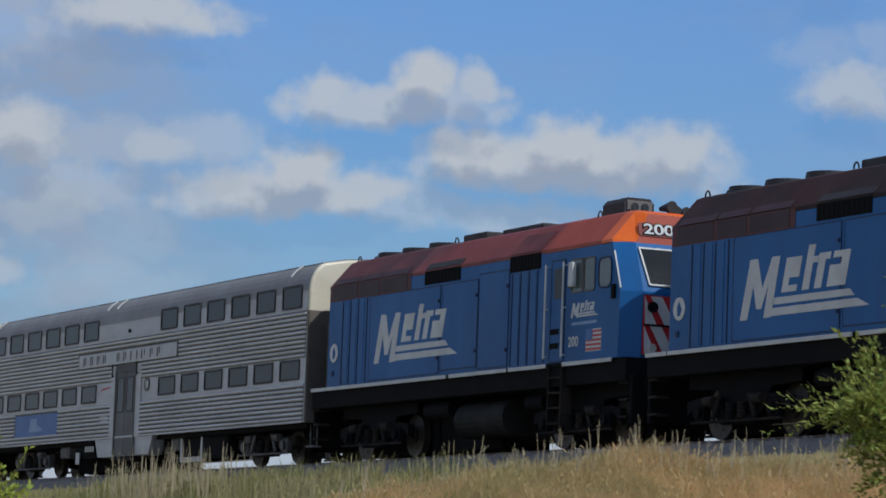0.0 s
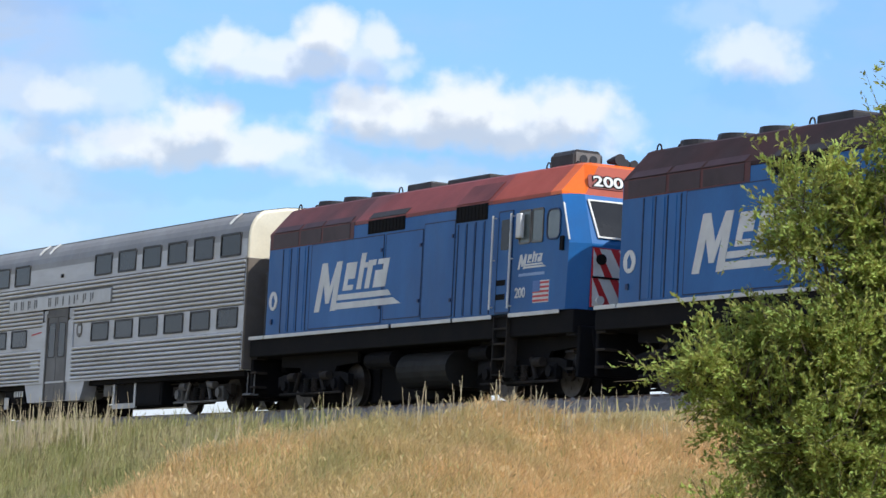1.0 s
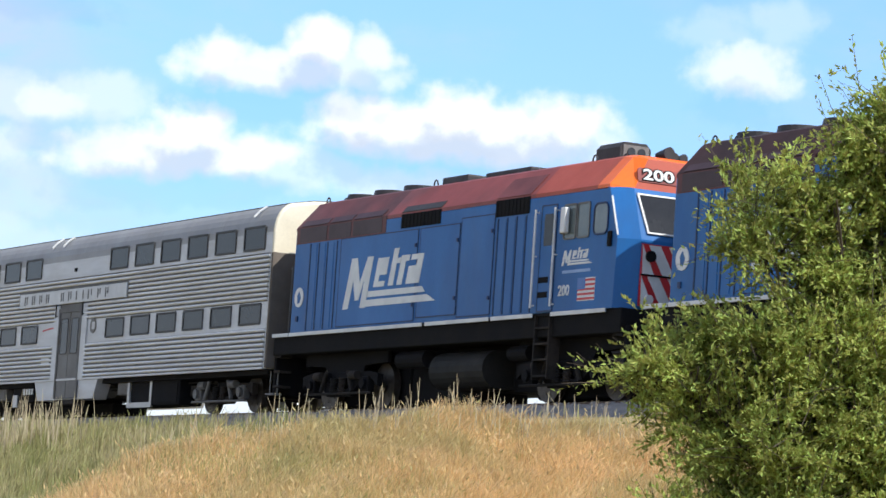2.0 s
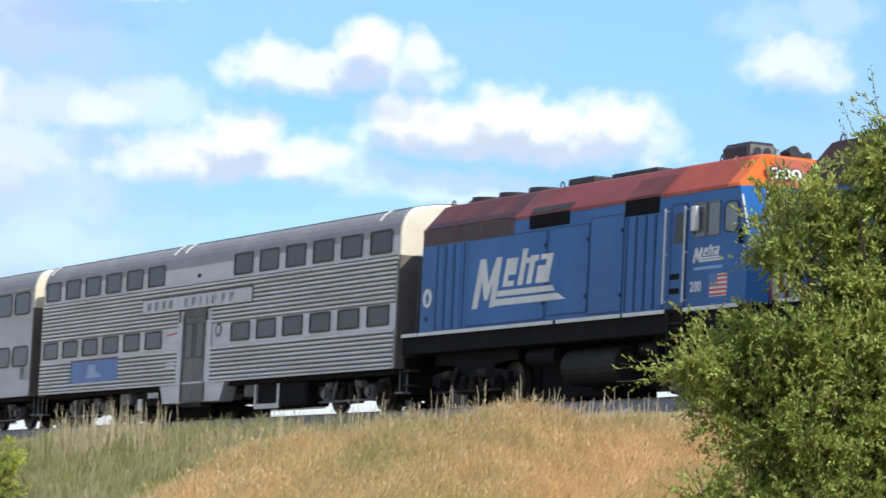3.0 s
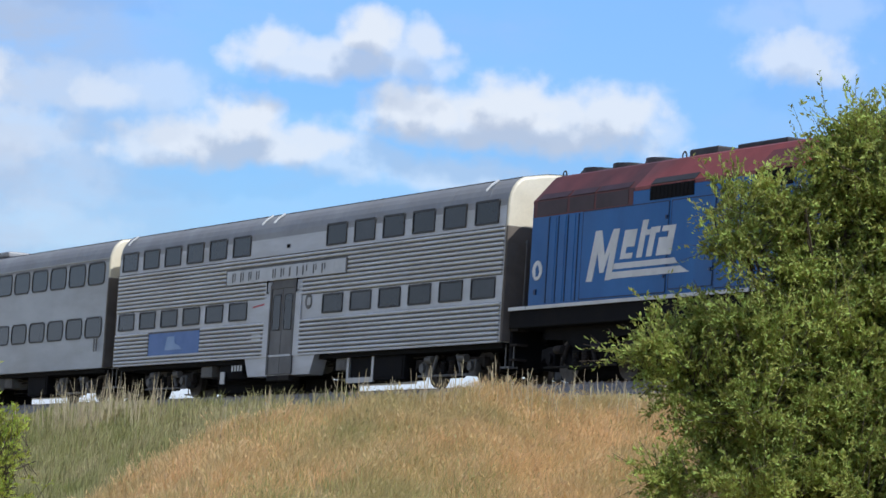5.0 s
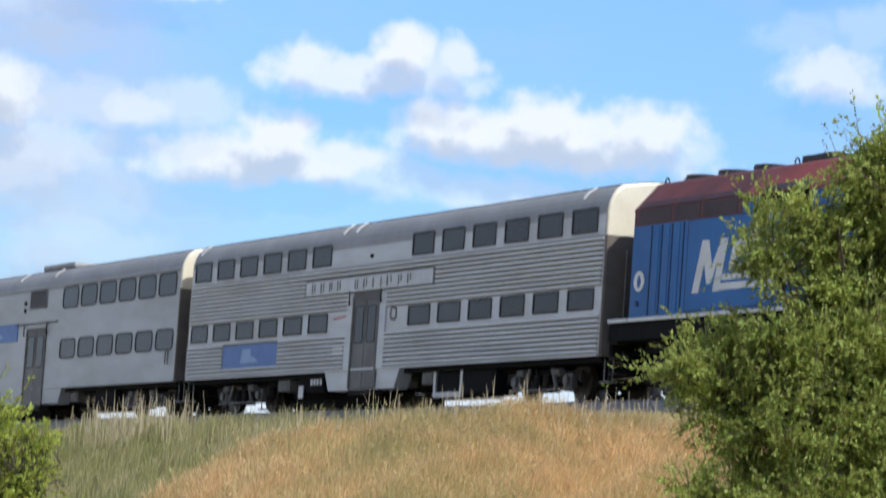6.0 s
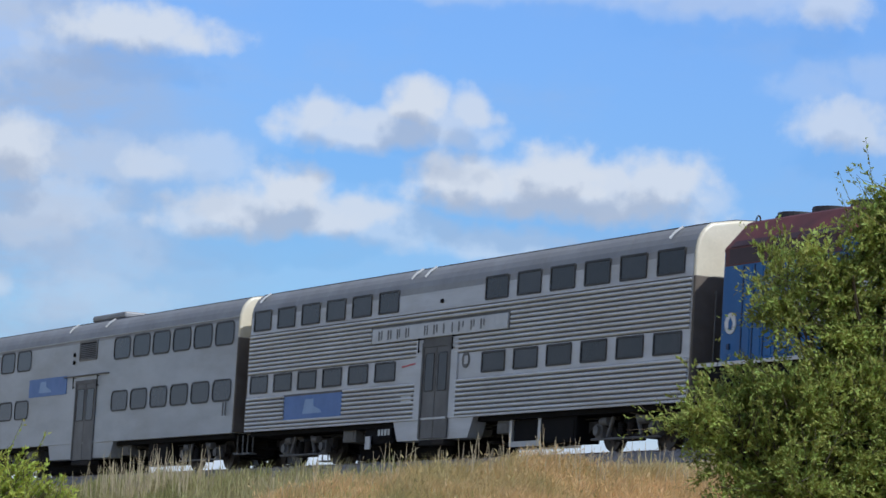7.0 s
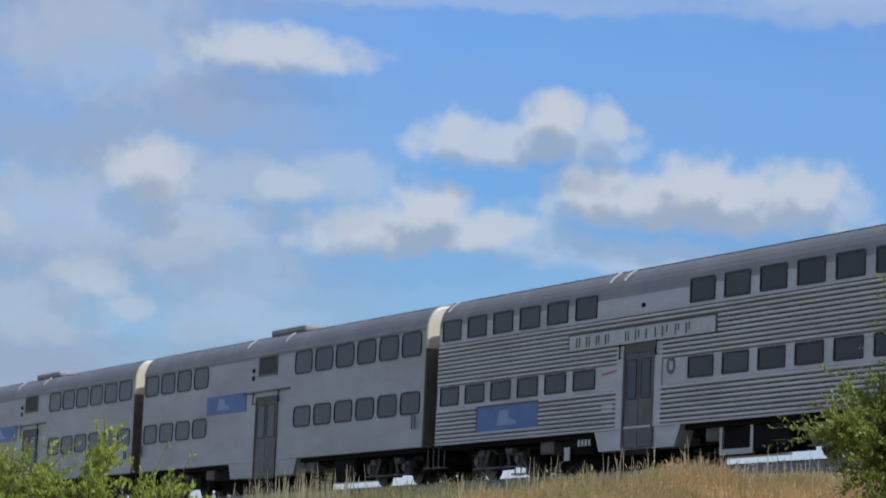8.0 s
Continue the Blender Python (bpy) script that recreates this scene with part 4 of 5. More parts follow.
def locomotive():
    """A full-width cowl locomotive with a chamfered cab, facing along +x."""
    lo = thing("locomotive", "blue and orange-red full-width cowl diesel locomotive on the track", "locomotive", "locomotives of the train")
    c = -9.3
    Y = 1.55
    x0, x1 = 1.65 + c, 16.25 + c
    part("body", box(B(), x0, x1 - 0.32, -Y, Y, 1.74, 4.12, 0.02), BLUE, lo)
    # hood above the side sheets: slanted flanks and a flat top, in three lengths of different weathering
    def hood(a, b, mat, name="hood"):
        return part(name, prism(B(), [(-Y, 4.12), (-Y, 4.2), (-1.0, 4.82), (-0.85, 4.88), (0.85, 4.88), (1.0, 4.82), (Y, 4.2), (Y, 4.12)], a, b), mat, lo)
    hood(x0, 6.35 + c, MAROON)
    hood(6.35 + c, 13.0 + c, RED)
    # cab roof narrows towards the face
    hood(13.0 + c, 15.5 + c, DULL_ORANGE, "cab_roof")
    # brow and face: a blunt front with chamfered corners, the windshield raked back
    bm = B()
    back = [bm.verts.new((15.5 + c, y, z)) for y, z in ((-Y, 4.13), (-Y, 4.2), (-1.0, 4.82), (-0.85, 4.88), (0.85, 4.88), (1.0, 4.82), (Y, 4.2), (Y, 4.13))]
    rim = [bm.verts.new((x + c, y, z)) for x, y, z in ((15.98, -Y, 4.13), (15.96, -Y, 4.2), (15.86, -1.0, 4.80), (15.86, -0.85, 4.85), (15.86, 0.85, 4.85), (15.86, 1.0, 4.80), (15.96, Y, 4.2), (15.98, Y, 4.13))]
    front = [bm.verts.new((x + c, y, z)) for x, y, z in ((16.24, -1.15, 4.13), (16.1, -0.80, 4.76), (16.1, 0.80, 4.76), (16.24, 1.15, 4.13))]
    for i in range(7):
        bm.faces.new((back[i], back[i + 1], rim[i + 1], rim[i]))
    bm.faces.new((rim[0], rim[1], rim[2], front[1], front[0]))
    bm.faces.new((rim[7], rim[6], rim[5], front[2], front[3]))
    bm.faces.new((rim[2], rim[3], rim[4], rim[5], front[2], front[1]))
    brow = part("brow", bm, SUNLIT_ORANGE, lo, "orange brow above the windshield, coloured as sunlit")
    bm = B()
    plate = [bm.verts.new((x + c, y, z)) for x, y, z in ((16.24, -1.15, 4.13), (16.1, -0.80, 4.76), (16.1, 0.80, 4.76), (16.24, 1.15, 4.13), (16.1, -1.15, 4.13), (15.96, -0.80, 4.76), (15.96, 0.80, 4.76), (16.1, 1.15, 4.13))]
    for q in ((0, 1, 2, 3), (4, 5, 6, 7), (0, 1, 5, 4), (1, 2, 6, 5), (2, 3, 7, 6), (3, 0, 4, 7)):
        bm.faces.new([plate[i] for i in q])
    part("brow_plate", bm, DULL_ORANGE, brow)
    bm = B()
    rings = []
    for z, e, f in ((1.74, 16.32, 16.58), (3.1, 16.37, 16.63), (4.14, 15.975, 16.235)):
        rings.append([bm.verts.new((x + c, y, z)) for x, y in ((15.9, -Y), (e, -Y), (f, -1.16), (f, 1.16), (e, Y), (15.9, Y))])
    for p, q in zip(rings, rings[1:]):
        for i in range(5):
            bm.faces.new((p[i], p[i + 1], q[i + 1], q[i]))
    bm.faces.new(rings[0][::-1])
    bm.faces.new(rings[-1])
    part("nose", bm, BLUE, lo)
    # windshield halves with bright frames, laid on the raked face
    for s in (-1, 1):
        outer = [(s * -0.62, -0.43), (s * 0.36, -0.43), (s * 0.48, 0.43), (s * -0.62, 0.43)]
        inner = [(s * -0.585, -0.395), (s * 0.325, -0.395), (s * 0.44, 0.395), (s * -0.585, 0.395)]
        ws = part("windshield", ring_frame(B(), outer, inner, 0.0, -0.03), WHITE, lo, "windshield with a bright metal frame")
        ws.matrix_basis = pose(16.455 + c, s * 0.66, 3.62, 0, 0, 90) @ pose(0, 0, 0, -20.5, 0, 0)
        part("pane", prism(B(), inner, -0.012, 0.01, "y"), WINDSHIELD, ws)
        bm = B()
        rod(bm, (16.06 + c, s * 1.54, 3.95), (16.36 + c, s * 1.54, 3.16), 0.02)
        part("bright_trim", bm, WHITE, lo)
    # striped nose panel
    pan = part("stripe_panel", box(B(), 16.60 + c, 16.645 + c, -1.14, 1.14, 1.8, 3.02), SIGNAL_RED, lo, "red and white striped nose panel")
    for q in range(2):
        for s in (-1, 1):
            for k in range(3):
                zb, y0 = 1.82 + 0.61 * q, s * (-0.08 + 0.46 * k)
                poly = [(y0, zb), (y0 + s * 0.27, zb), (y0 + s * 0.61, zb + 0.57), (y0 + s * 0.34, zb + 0.57)]
                poly = [(max(-1.13, min(1.13, a)), b) for a, b in poly]
                part("white_stripe", prism(B(), poly, 16.645 + c, 16.652 + c), WHITE, pan)
    part("panel_bar", box(B(), 16.64 + c, 16.675 + c, -1.14, 1.14, 2.395, 2.43), BLACK, pan)
    for s in (-1, 1):
        part("ditch_lamp", cyl(B(), (16.68 + c, s * 0.95, 1.94), "x", 0.09, 0.08, 16), WHITE, lo)
        part("marker_lamp", cyl(B(), (16.68 + c, s * 0.95, 2.78), "x", 0.11, 0.06, 16), BLACK, lo)
        # number board
        nb = part("number_board", prism(B(), rounded(-0.47, 0.47, -0.145, 0.145, 0.06, 3), -0.01, 0.02, "y"), RED, lo, "red number board with wide white figures")
        nb.matrix_basis = pose(16.185 + c, s * 0.60, 4.42, 0, 0, 90) @ pose(0, 0, 0, -13, 0, 0)
        text_part("figure_outline", "200", 0.31, BLACK, nb, pose(0, -0.012, 0.0, 90, 0, 0) @ Matrix.Diagonal((1.55, 1, 1, 1)), fat=0.09)
        text_part("figures", "200", 0.31, WHITE, nb, pose(0, -0.02, 0.0, 90, 0, 0) @ Matrix.Diagonal((1.55, 1, 1, 1)), fat=0.02)
    # headlight and horn cluster on the cab roof
    hl = part("roof_headlight", prism(B(), [(-0.36, 4.86), (-0.36, 5.22), (-0.26, 5.33), (0.26, 5.33), (0.36, 5.22), (0.36, 4.86)], 13.3 + c, 14.25 + c), SOOT, lo)
    part("light_plate", box(B(), 14.25 + c, 14.28 + c, -0.3, 0.3, 5.0, 5.27, 0.005), GREY_BOX, hl)
    for y in (-0.12, 0.12):
        part("lens", cyl(B(), (14.29 + c, y, 5.13), "x", 0.09, 0.03, 16), GLASS, hl)
    hn = part("horn", cyl(B(), (14.1 + c, 0.75, 5.2), "x", 0.05, 0.5, 12, 0.13), SOOT, lo)
    for dy in (0.22, 0.44):
        part("trumpet", cyl(B(), (14.0 + c, 0.75 + dy, 5.15), "x", 0.04, 0.4, 12, 0.1), SOOT, hn)
    # sides
    for s in (-1, 1):
        y = s * Y
        def slab(name, a, b, z0, z1, t, mat, parent=lo, bevel=0.0, label=""):
            return part(name, box(B(), a + c, b + c, min(y, y + s * t), max(y, y + s * t), z0, z1, bevel), mat, parent, label)
        for u in (2.5, 2.95, 3.4, 3.9, 11.5, 11.9, 12.3, 12.7, 13.05):
            slab("batten", u - 0.018, u + 0.018, 1.78, 3.78, 0.02, BLUE_LINE)
            slab("door_sheet", u + 0.03, u + 0.33, 1.8, 3.76, 0.01, BLUE)
        for a, b, z0, z1 in ((4.1, 7.9, 1.8, 3.80), (8.02, 9.83, 1.86, 3.80), (9.9, 11.35, 1.8, 3.9)):
            d = slab("access_panel", a, b, z0, z1, 0.012, BLUE, bevel=0.004)
            part("panel_seam", ring_frame(B(), rounded(a + c - 0.012, b + c + 0.012, z0 - 0.012, z1 + 0.012, 0.02, 1), rounded(a + c + 0.012, b + c - 0.012, z0 + 0.012, z1 - 0.012, 0.02, 1), y, y + s * 0.015), BLUE_LINE, d)
            for zz in (z0 + 0.35, z1 - 0.35):
                part("latch", box(B(), b + c - 0.1, b + c - 0.03, min(y, y + s * 0.04), max(y, y + s * 0.04), zz - 0.04, zz + 0.04, 0.005), BLUE_LINE, d)
        # grilles below and on the slanted flank
        for a, b, z0, z1 in ((1.88, 3.3, 3.84, 4.17), (3.42, 4.55, 3.84, 4.17), (4.65, 6.1, 3.84, 4.17), (7.04, 8.9, 3.86, 4.17), (11.36, 12.8, 3.82, 4.17)):
            g = slab("grille", a, b, z0, z1, 0.012, DARK_MAROON if b < 6.5 else BLACK)
            n = int((b - a) / 0.16) if b > 6.5 else 0
            for i in range(n):
                xx = a + (i + 0.5) * (b - a) / n + c
                part("bar", box(B(), xx - 0.012, xx + 0.012, min(y, y + s * 0.02), max(y, y + s * 0.02), z0, z1), DARK_MAROON if b < 6.5 else BLACK, g)
        slab("rear_band", 1.7, 6.3, 3.81, 4.19, 0.006, MAROON)
        nrm = Vector((0, s * 0.62, 0.55)).normalized()
        for a, b, m in ((1.9, 3.3, DARK_MAROON), (3.42, 4.55, DARK_MAROON), (4.65, 6.1, DARK_MAROON), (7.04, 8.9, SOOT), (11.36, 12.8, MAROON)):
            bm = B()
            lo_p, hi_p = Vector((0, y, 4.21)), Vector((0, y - s * 0.13, 4.21 + 0.147))
            if m is MAROON:
                hi_p = Vector((0, y - s * 0.4, 4.21 + 0.451))
            ps = [Vector((xx + c, 0, 0)) + q + nrm * t for t in (0.0, 0.012) for xx, q in ((a, lo_p), (b, lo_p), (b, hi_p), (a, hi_p))]
            v = [bm.verts.new(p) for p in ps]
            for q in ((0, 1, 2, 3), (4, 5, 6, 7), (0, 1, 5, 4), (1, 2, 6, 5), (2, 3, 7, 6), (3, 0, 4, 7)):
                bm.faces.new([v[i] for i in q])
            part("flank_screen", bm, m, lo)
        # white sill stripe in lengths
        for a, b in ((0.75, 1.6), (1.65, 8.35), (8.5, 11.35), (11.45, 13.2), (13.95, 16.1)):
            slab("sill_stripe", a, b, 1.66, 1.745, 0.03, WHITE, bevel=0.008)
        # cab door, windows, mirror, rails
        cd = slab("cab_door", 13.35, 13.95, 1.78, 3.92, 0.012, BLUE, bevel=0.005)
        part("door_seam", ring_frame(B(), rounded(13.33 + c, 13.97 + c, 1.76, 3.94, 0.03, 2), rounded(13.36 + c, 13.94 + c, 1.79, 3.91, 0.03, 2), y, y + s * 0.016), BLUE_LINE, cd)
        part("pane", prism(B(), rounded(13.47 + c, 13.83 + c, 3.1, 3.75, 0.05, 3), min(y, y + s * 0.016), max(y, y + s * 0.016), "y"), GLASS, cd)
        window(lo, 14.25 + c, 14.75 + c, 3.18, 3.9, y, 0.06, 0.035, GREY_BOX, CAB_GLASS)
        window(lo, 14.78 + c, 15.28 + c, 3.18, 3.9, y, 0.06, 0.035, GREY_BOX, CAB_GLASS)
        window(lo, 15.42 + c, 16.0 + c, 3.2, 3.85, y, 0.16, 0.035, BLUE_LINE, CAB_GLASS)
        mr = part("mirror", box(B(), 14.34 + c, 14.54 + c, min(y + s * 0.05, y + s * 0.16), max(y + s * 0.05, y + s * 0.16), 3.3, 3.82, 0.03), WHITE, lo, "white mirror housing")
        bm = B()
        rod(bm, (14.3 + c, y, 3.3), (14.3 + c, y + s * 0.12, 3.3), 0.015)
        rod(bm, (14.3 + c, y, 3.78), (14.3 + c, y + s * 0.12, 3.78), 0.015)
        part("bracket", bm, GREY_BOX, mr)
        for u in (13.22, 14.02):
            bm = B()
            rod(bm, (u + c, y + s * 0.09, 1.85), (u + c, y + s * 0.09, 3.85), 0.025)
            for z in (1.9, 2.9, 3.8):
                rod(bm, (u + c, y, z), (u + c, y + s * 0.09, z), 0.015)
            part("grab_rail", bm, WHITE, lo, "long pale grab rail")
        st = part("cab_steps", box(B(), 13.3 + c, 13.95 + c, min(y - s * 0.35, y + s * 0.0), max(y - s * 0.35, y), 1.68, 1.73), BLACK, lo)
        for z in (0.45, 0.78, 1.1, 1.42):
            part("tread", box(B(), 13.35 + c, 13.9 + c, min(y - s * 0.25, y + s * 0.02), max(y - s * 0.25, y + s * 0.02), z, z + 0.04), IRON, st)
        for u in (13.33, 13.92):
            part("stringer", box(B(), u + c - 0.02, u + c + 0.02, min(y - s * 0.25, y + s * 0.02), max(y - s * 0.25, y + s * 0.02), 0.4, 1.7), IRON, st)
        for z in (2.05, 2.35):
            slab("foot_hold", 13.35, 13.75, z, z + 0.12, 0.02, BLACK)
        slab("side_lamp", 16.05, 16.18, 2.95, 3.25, 0.05, BLACK, bevel=0.01)
        # flag decal
        fx0, fx1 = 14.95 + c, 15.62 + c
        fl = part("flag_decal", box(B(), fx0, fx1, min(y, y + s * 0.006), max(y, y + s * 0.006), 1.92, 2.38), WHITE, lo, "small striped flag decal")
        for i in range(5):
            part("stripe", box(B(), fx0, fx1 - (0.0 if i < 2 else 0.3 if s > 0 else 0.0), min(y + s * 0.006, y + s * 0.01), max(y + s * 0.006, y + s * 0.01), 1.94 + i * 0.092, 1.985 + i * 0.092), SIGNAL_RED, fl)
        part("canton", box(B(), fx0, fx0 + 0.3, min(y + s * 0.01, y + s * 0.014), max(y + s * 0.01, y + s * 0.014), 2.15, 2.38), SIGN_BLUE, fl)
        text_part("road_number", "200", 0.30, WHITE, lo, pose(14.4 + c, y + s * 0.008, 2.15, 90, 0, 0 if s < 0 else 180), "white painted figures")
        # small mark on the cab
        if s < 0:
            logo(lo, 14.25 + c, 2.66, 0.27, y)
            part("faint_lettering", box(B(), 14.3 + c, 15.4 + c, y - 0.006, y, 2.5, 2.56), PALE_BLUE, lo)
            logo(lo, 4.4 + c, 2.2, 1.0, y - 0.012)
            em = part("round_emblem", cyl(B(), (2.05 + c, y - 0.008, 2.56), "y", 0.23, 0.02, 24), WHITE, lo, "white round emblem")
            part("mark", prism(B(), [(2.0 + c, 2.42), (2.1 + c, 2.42), (2.16 + c, 2.55), (2.06 + c, 2.7), (1.98 + c, 2.6)], y - 0.024, y - 0.018, "y"), BLUE, em)
        part("tail_bracket", box(B(), 1.95 + c, 2.05 + c, min(y, y + s * 0.03), max(y, y + s * 0.03), 2.0, 2.12), BLUE_LINE, lo)
    # roof gear
    for u in (2.1, 3.5, 5.0):
        f = part("radiator_fan", cyl(B(), (u + c, 0, 4.98), "z", 0.5, 0.24, 24, 0.46), SOOT, lo)
        part("fan_hub", cyl(B(), (u + c, 0, 5.11), "z", 0.13, 0.05, 14), BLACK, f)
    part("exhaust_hatch", box(B(), 7.0 + c, 8.2 + c, -0.6, 0.6, 4.86, 5.1, 0.04), SOOT, lo)
    part("brake_grid_hatch", box(B(), 9.0 + c, 11.0 + c, -0.6, 0.6, 4.86, 5.05, 0.04), SOOT, lo)
    for u, y in ((1.9, -0.9), (2.2, -0.6), (7.4, -0.95), (14.2, -0.9), (14.9, -0.6)):
        bm = B()
        for i in range(8):
            a, b2 = math.pi * i / 8, math.pi * (i + 1) / 8
            rod(bm, (u + c + 0.09 * math.cos(a), y, 4.86 + 0.12 * math.sin(a)), (u + c + 0.09 * math.cos(b2), y, 4.86 + 0.12 * math.sin(b2)), 0.018, 6)
        part("lifting_eye", bm, SOOT, lo)
    # rear wall
    part("rear_door", box(B(), x0 - 0.02, x0, -0.45, 0.45, 1.8, 3.7, 0.004), BLUE_LINE, lo)
    # frame and running gear
    bm = B()
    box(bm, 0.7 + c, 16.6 + c, -1.5, 1.5, 1.25, 1.74, 0.02)
    part("underframe", bm, BLACK, lo)
    part("fuel_tank", prism(B(), [(math.copysign(1.0, math.cos(a)) + 0.4 * math.cos(a), 0.72 + 0.4 * math.sin(a)) for a in [radians(9 + 18 * i) for i in range(20)]], 8.5 + c, 10.9 + c), TANK, lo)
    for y in (-1.15, 1.15):
        part("air_reservoir", cyl(B(), (7.4 + c, y, 1.0), "x", 0.2, 1.3, 14), BLACK, lo)
        part("air_reservoir", cyl(B(), (12.15 + c, y, 1.0), "x", 0.16, 0.8, 14), BLACK, lo)
    for u in (3.9, 14.1):
        part("traction_motor", box(B(), u - 2.2 + c, u + 2.2 + c, -0.6, 0.6, 0.08, 1.3, 0.06), BLACK, lo)
        for s in (-1, 1):
            part("truck_apron", prism(B(), [(u - 2.1 + c, 1.3), (u - 2.1 + c, 1.0), (u - 1.0 + c, 0.95), (u - 0.7 + c, 0.55), (u + 0.7 + c, 0.55), (u + 1.0 + c, 0.95), (u + 2.1 + c, 1.0), (u + 2.1 + c, 1.3)],
                                      min(s * 1.05, s * 1.13), max(s * 1.05, s * 1.13), "y"), BLACK, lo)
    part("belly_tank", box(B(), 6.2 + c, 9.4 + c, -0.6, 0.6, 0.1, 1.3, 0.05), BLACK, lo)
    # tapered dark box added to shut out the sky between tank and truck
    part("battery_box", prism(B(), [(9.4 + c, 1.3), (9.4 + c, 0.34), (10.6 + c, 0.3), (12.0 + c, 0.24), (12.0 + c, 1.3)], -0.6, 0.6, "y"), BLACK, lo)
    for s in (-1, 1):
        e = 16.6 + c if s > 0 else 0.7 + c
        part("pilot", box(B(), min(e, e + s * 0.12), max(e, e + s * 0.12), -1.4, 1.4, 0.35, 1.4, 0.03), BLACK, lo)
        bm = B()
        box(bm, min(e, e + s * 0.75), max(e, e + s * 0.75), -0.12, 0.12, 0.75, 1.0, 0.03)
        box(bm, min(e + s * 0.5, e + s * 0.78), max(e + s * 0.5, e + s * 0.78), -0.18, 0.18, 0.7, 1.04, 0.04)
        part("coupler", bm, IRON, lo)
        for y in (-1.1, -0.7, 0.7, 1.1):
            bm = B()
            pts = [(e + s * 0.1, y, 1.35), (e + s * 0.25, y, 0.95), (e + s * 0.4, y * 0.9, 0.8), (e + s * 0.55, y * 0.8, 0.9)]
            for p, q in zip(pts, pts[1:]):
                rod(bm, p, q, 0.03)
            part("air_hose", bm, BLACK, lo)
        for y in (-1.3, 1.3):
            for z in (0.5, 0.85, 1.2):
                part("corner_step", box(B(), min(e - s * 0.35, e), max(e - s * 0.35, e), y - 0.15, y + 0.15, z, z + 0.05), IRON, lo)
    truck(lo, 3.9 + c, LOCO_R, 2.74, 1.2, BLACK, True)
    truck(lo, 14.1 + c, LOCO_R, 2.74, 1.2, BLACK, True)
    return lo


loco = locomotive()
lead_loco = copy_thing(loco, pose(0, 0, 0))
car_fluted = fluted_car()
car_smooth = smooth_car()
car_last = copy_thing(car_smooth, pose(0, 0, 0))
BROWN_SOOT = material("soot_brown_paint", (0.032, 0.015, 0.014), (0.02, 0.011, 0.011), 0.6, 0.0, 0.9, 18, 0.1, (0.08, 0.02, 0.016), 0.5, spec=0.25)
for ob in lead_loco.children:
    if ob.name.split(".")[0] == "hood":
        ob.material_slots[0].link = "OBJECT"
        ob.material_slots[0].material = BROWN_SOOT
lead_loco["label"] = "blue cowl diesel locomotive with a soot-darkened hood, coupled ahead"
TRAIN = [(loco, 9.3, LOCO_R), (lead_loco, 9.3 + 16.78, LOCO_R), (car_fluted, -12.05, CAR_R), (car_smooth, -37.9, CAR_R), (car_last, -37.9 - 25.85, CAR_R)]
for ob in [o for o in bpy.data.objects if "set" in o]:
    del ob["set"]


# ---------------------------------------------------------------- plants
def blade_field(name, label, n, seed, place, height, width, lean, mat, heads=0.0):
    """Grass as single tapering blades; place(rng, n) gives x, y."""
    rng = np.random.default_rng(seed)
    x, y = place(rng, n)
    n = len(x)
    z = ground_z(x, y) - 0.03
    h = height * rng.uniform(0.55, 1.25, n) * (0.75 + 0.35 * np.sin(x * 1.7 + np.cos(y * 1.3)) ** 2)
    a = rng.uniform(0, 2 * np.pi, n)
    w = width * rng.uniform(0.6, 1.3, n)
    la = rng.uniform(0, 2 * np.pi, n)
    l = lean * h * rng.uniform(0.2, 1.2, n)
    p = np.stack([x, y, z], -1)
    side = np.stack([np.cos(a), np.sin(a), 0 * a], -1) * (w / 2)[:, None]
    bend = np.stack([np.cos(la) + 0.4, np.sin(la), 0 * la], -1) * l[:, None]
    up = np.array([0, 0, 1.0])
    m1 = p + bend * 0.3 + up * (h * 0.6)[:, None]
    t = p + bend + up * (h * 0.97)[:, None]
    V = np.stack([p - side, p + side, m1 - side * 0.8, m1 + side * 0.8, t], 1)
    F = np.array([(0, 1, 3), (0, 3, 2), (2, 3, 4)])
    faces = (F[None] + 5 * np.arange(n)[:, None, None]).reshape(-1, 3)
    V = V.reshape(-1, 3)
    if heads > 0:
        k = np.flatnonzero(rng.uniform(0, 1, n) < heads)
        d = (t[k] - m1[k]) / np.linalg.norm(t[k] - m1[k], axis=1)[:, None]
        hs = side[k] / np.linalg.norm(side[k], axis=1)[:, None] * 0.017
        b0, hl = t[k] - d * 0.02, 0.11
        H = np.stack([b0, b0 + d * hl * 0.4 - hs, b0 + d * hl * 0.4 + hs, b0 + d * hl], 1)
        HF = np.array([(0, 2, 1), (1, 2, 3)])
        faces = np.concatenate([faces, (HF[None] + 4 * np.arange(len(k))[:, None, None] + len(V)).reshape(-1, 3)])
        V = np.concatenate([V, H.reshape(-1, 3)])
    me = bpy.data.meshes.new(name)
    me.from_pydata(V.tolist(), [], faces.tolist())
    me.materials.append(mat)
    return tagged(new(name, me), label, "grass", kind="stuff")


def track_q(x, y):
    return x * AWAY.x + (y - 80.44) * AWAY.y - 1.6


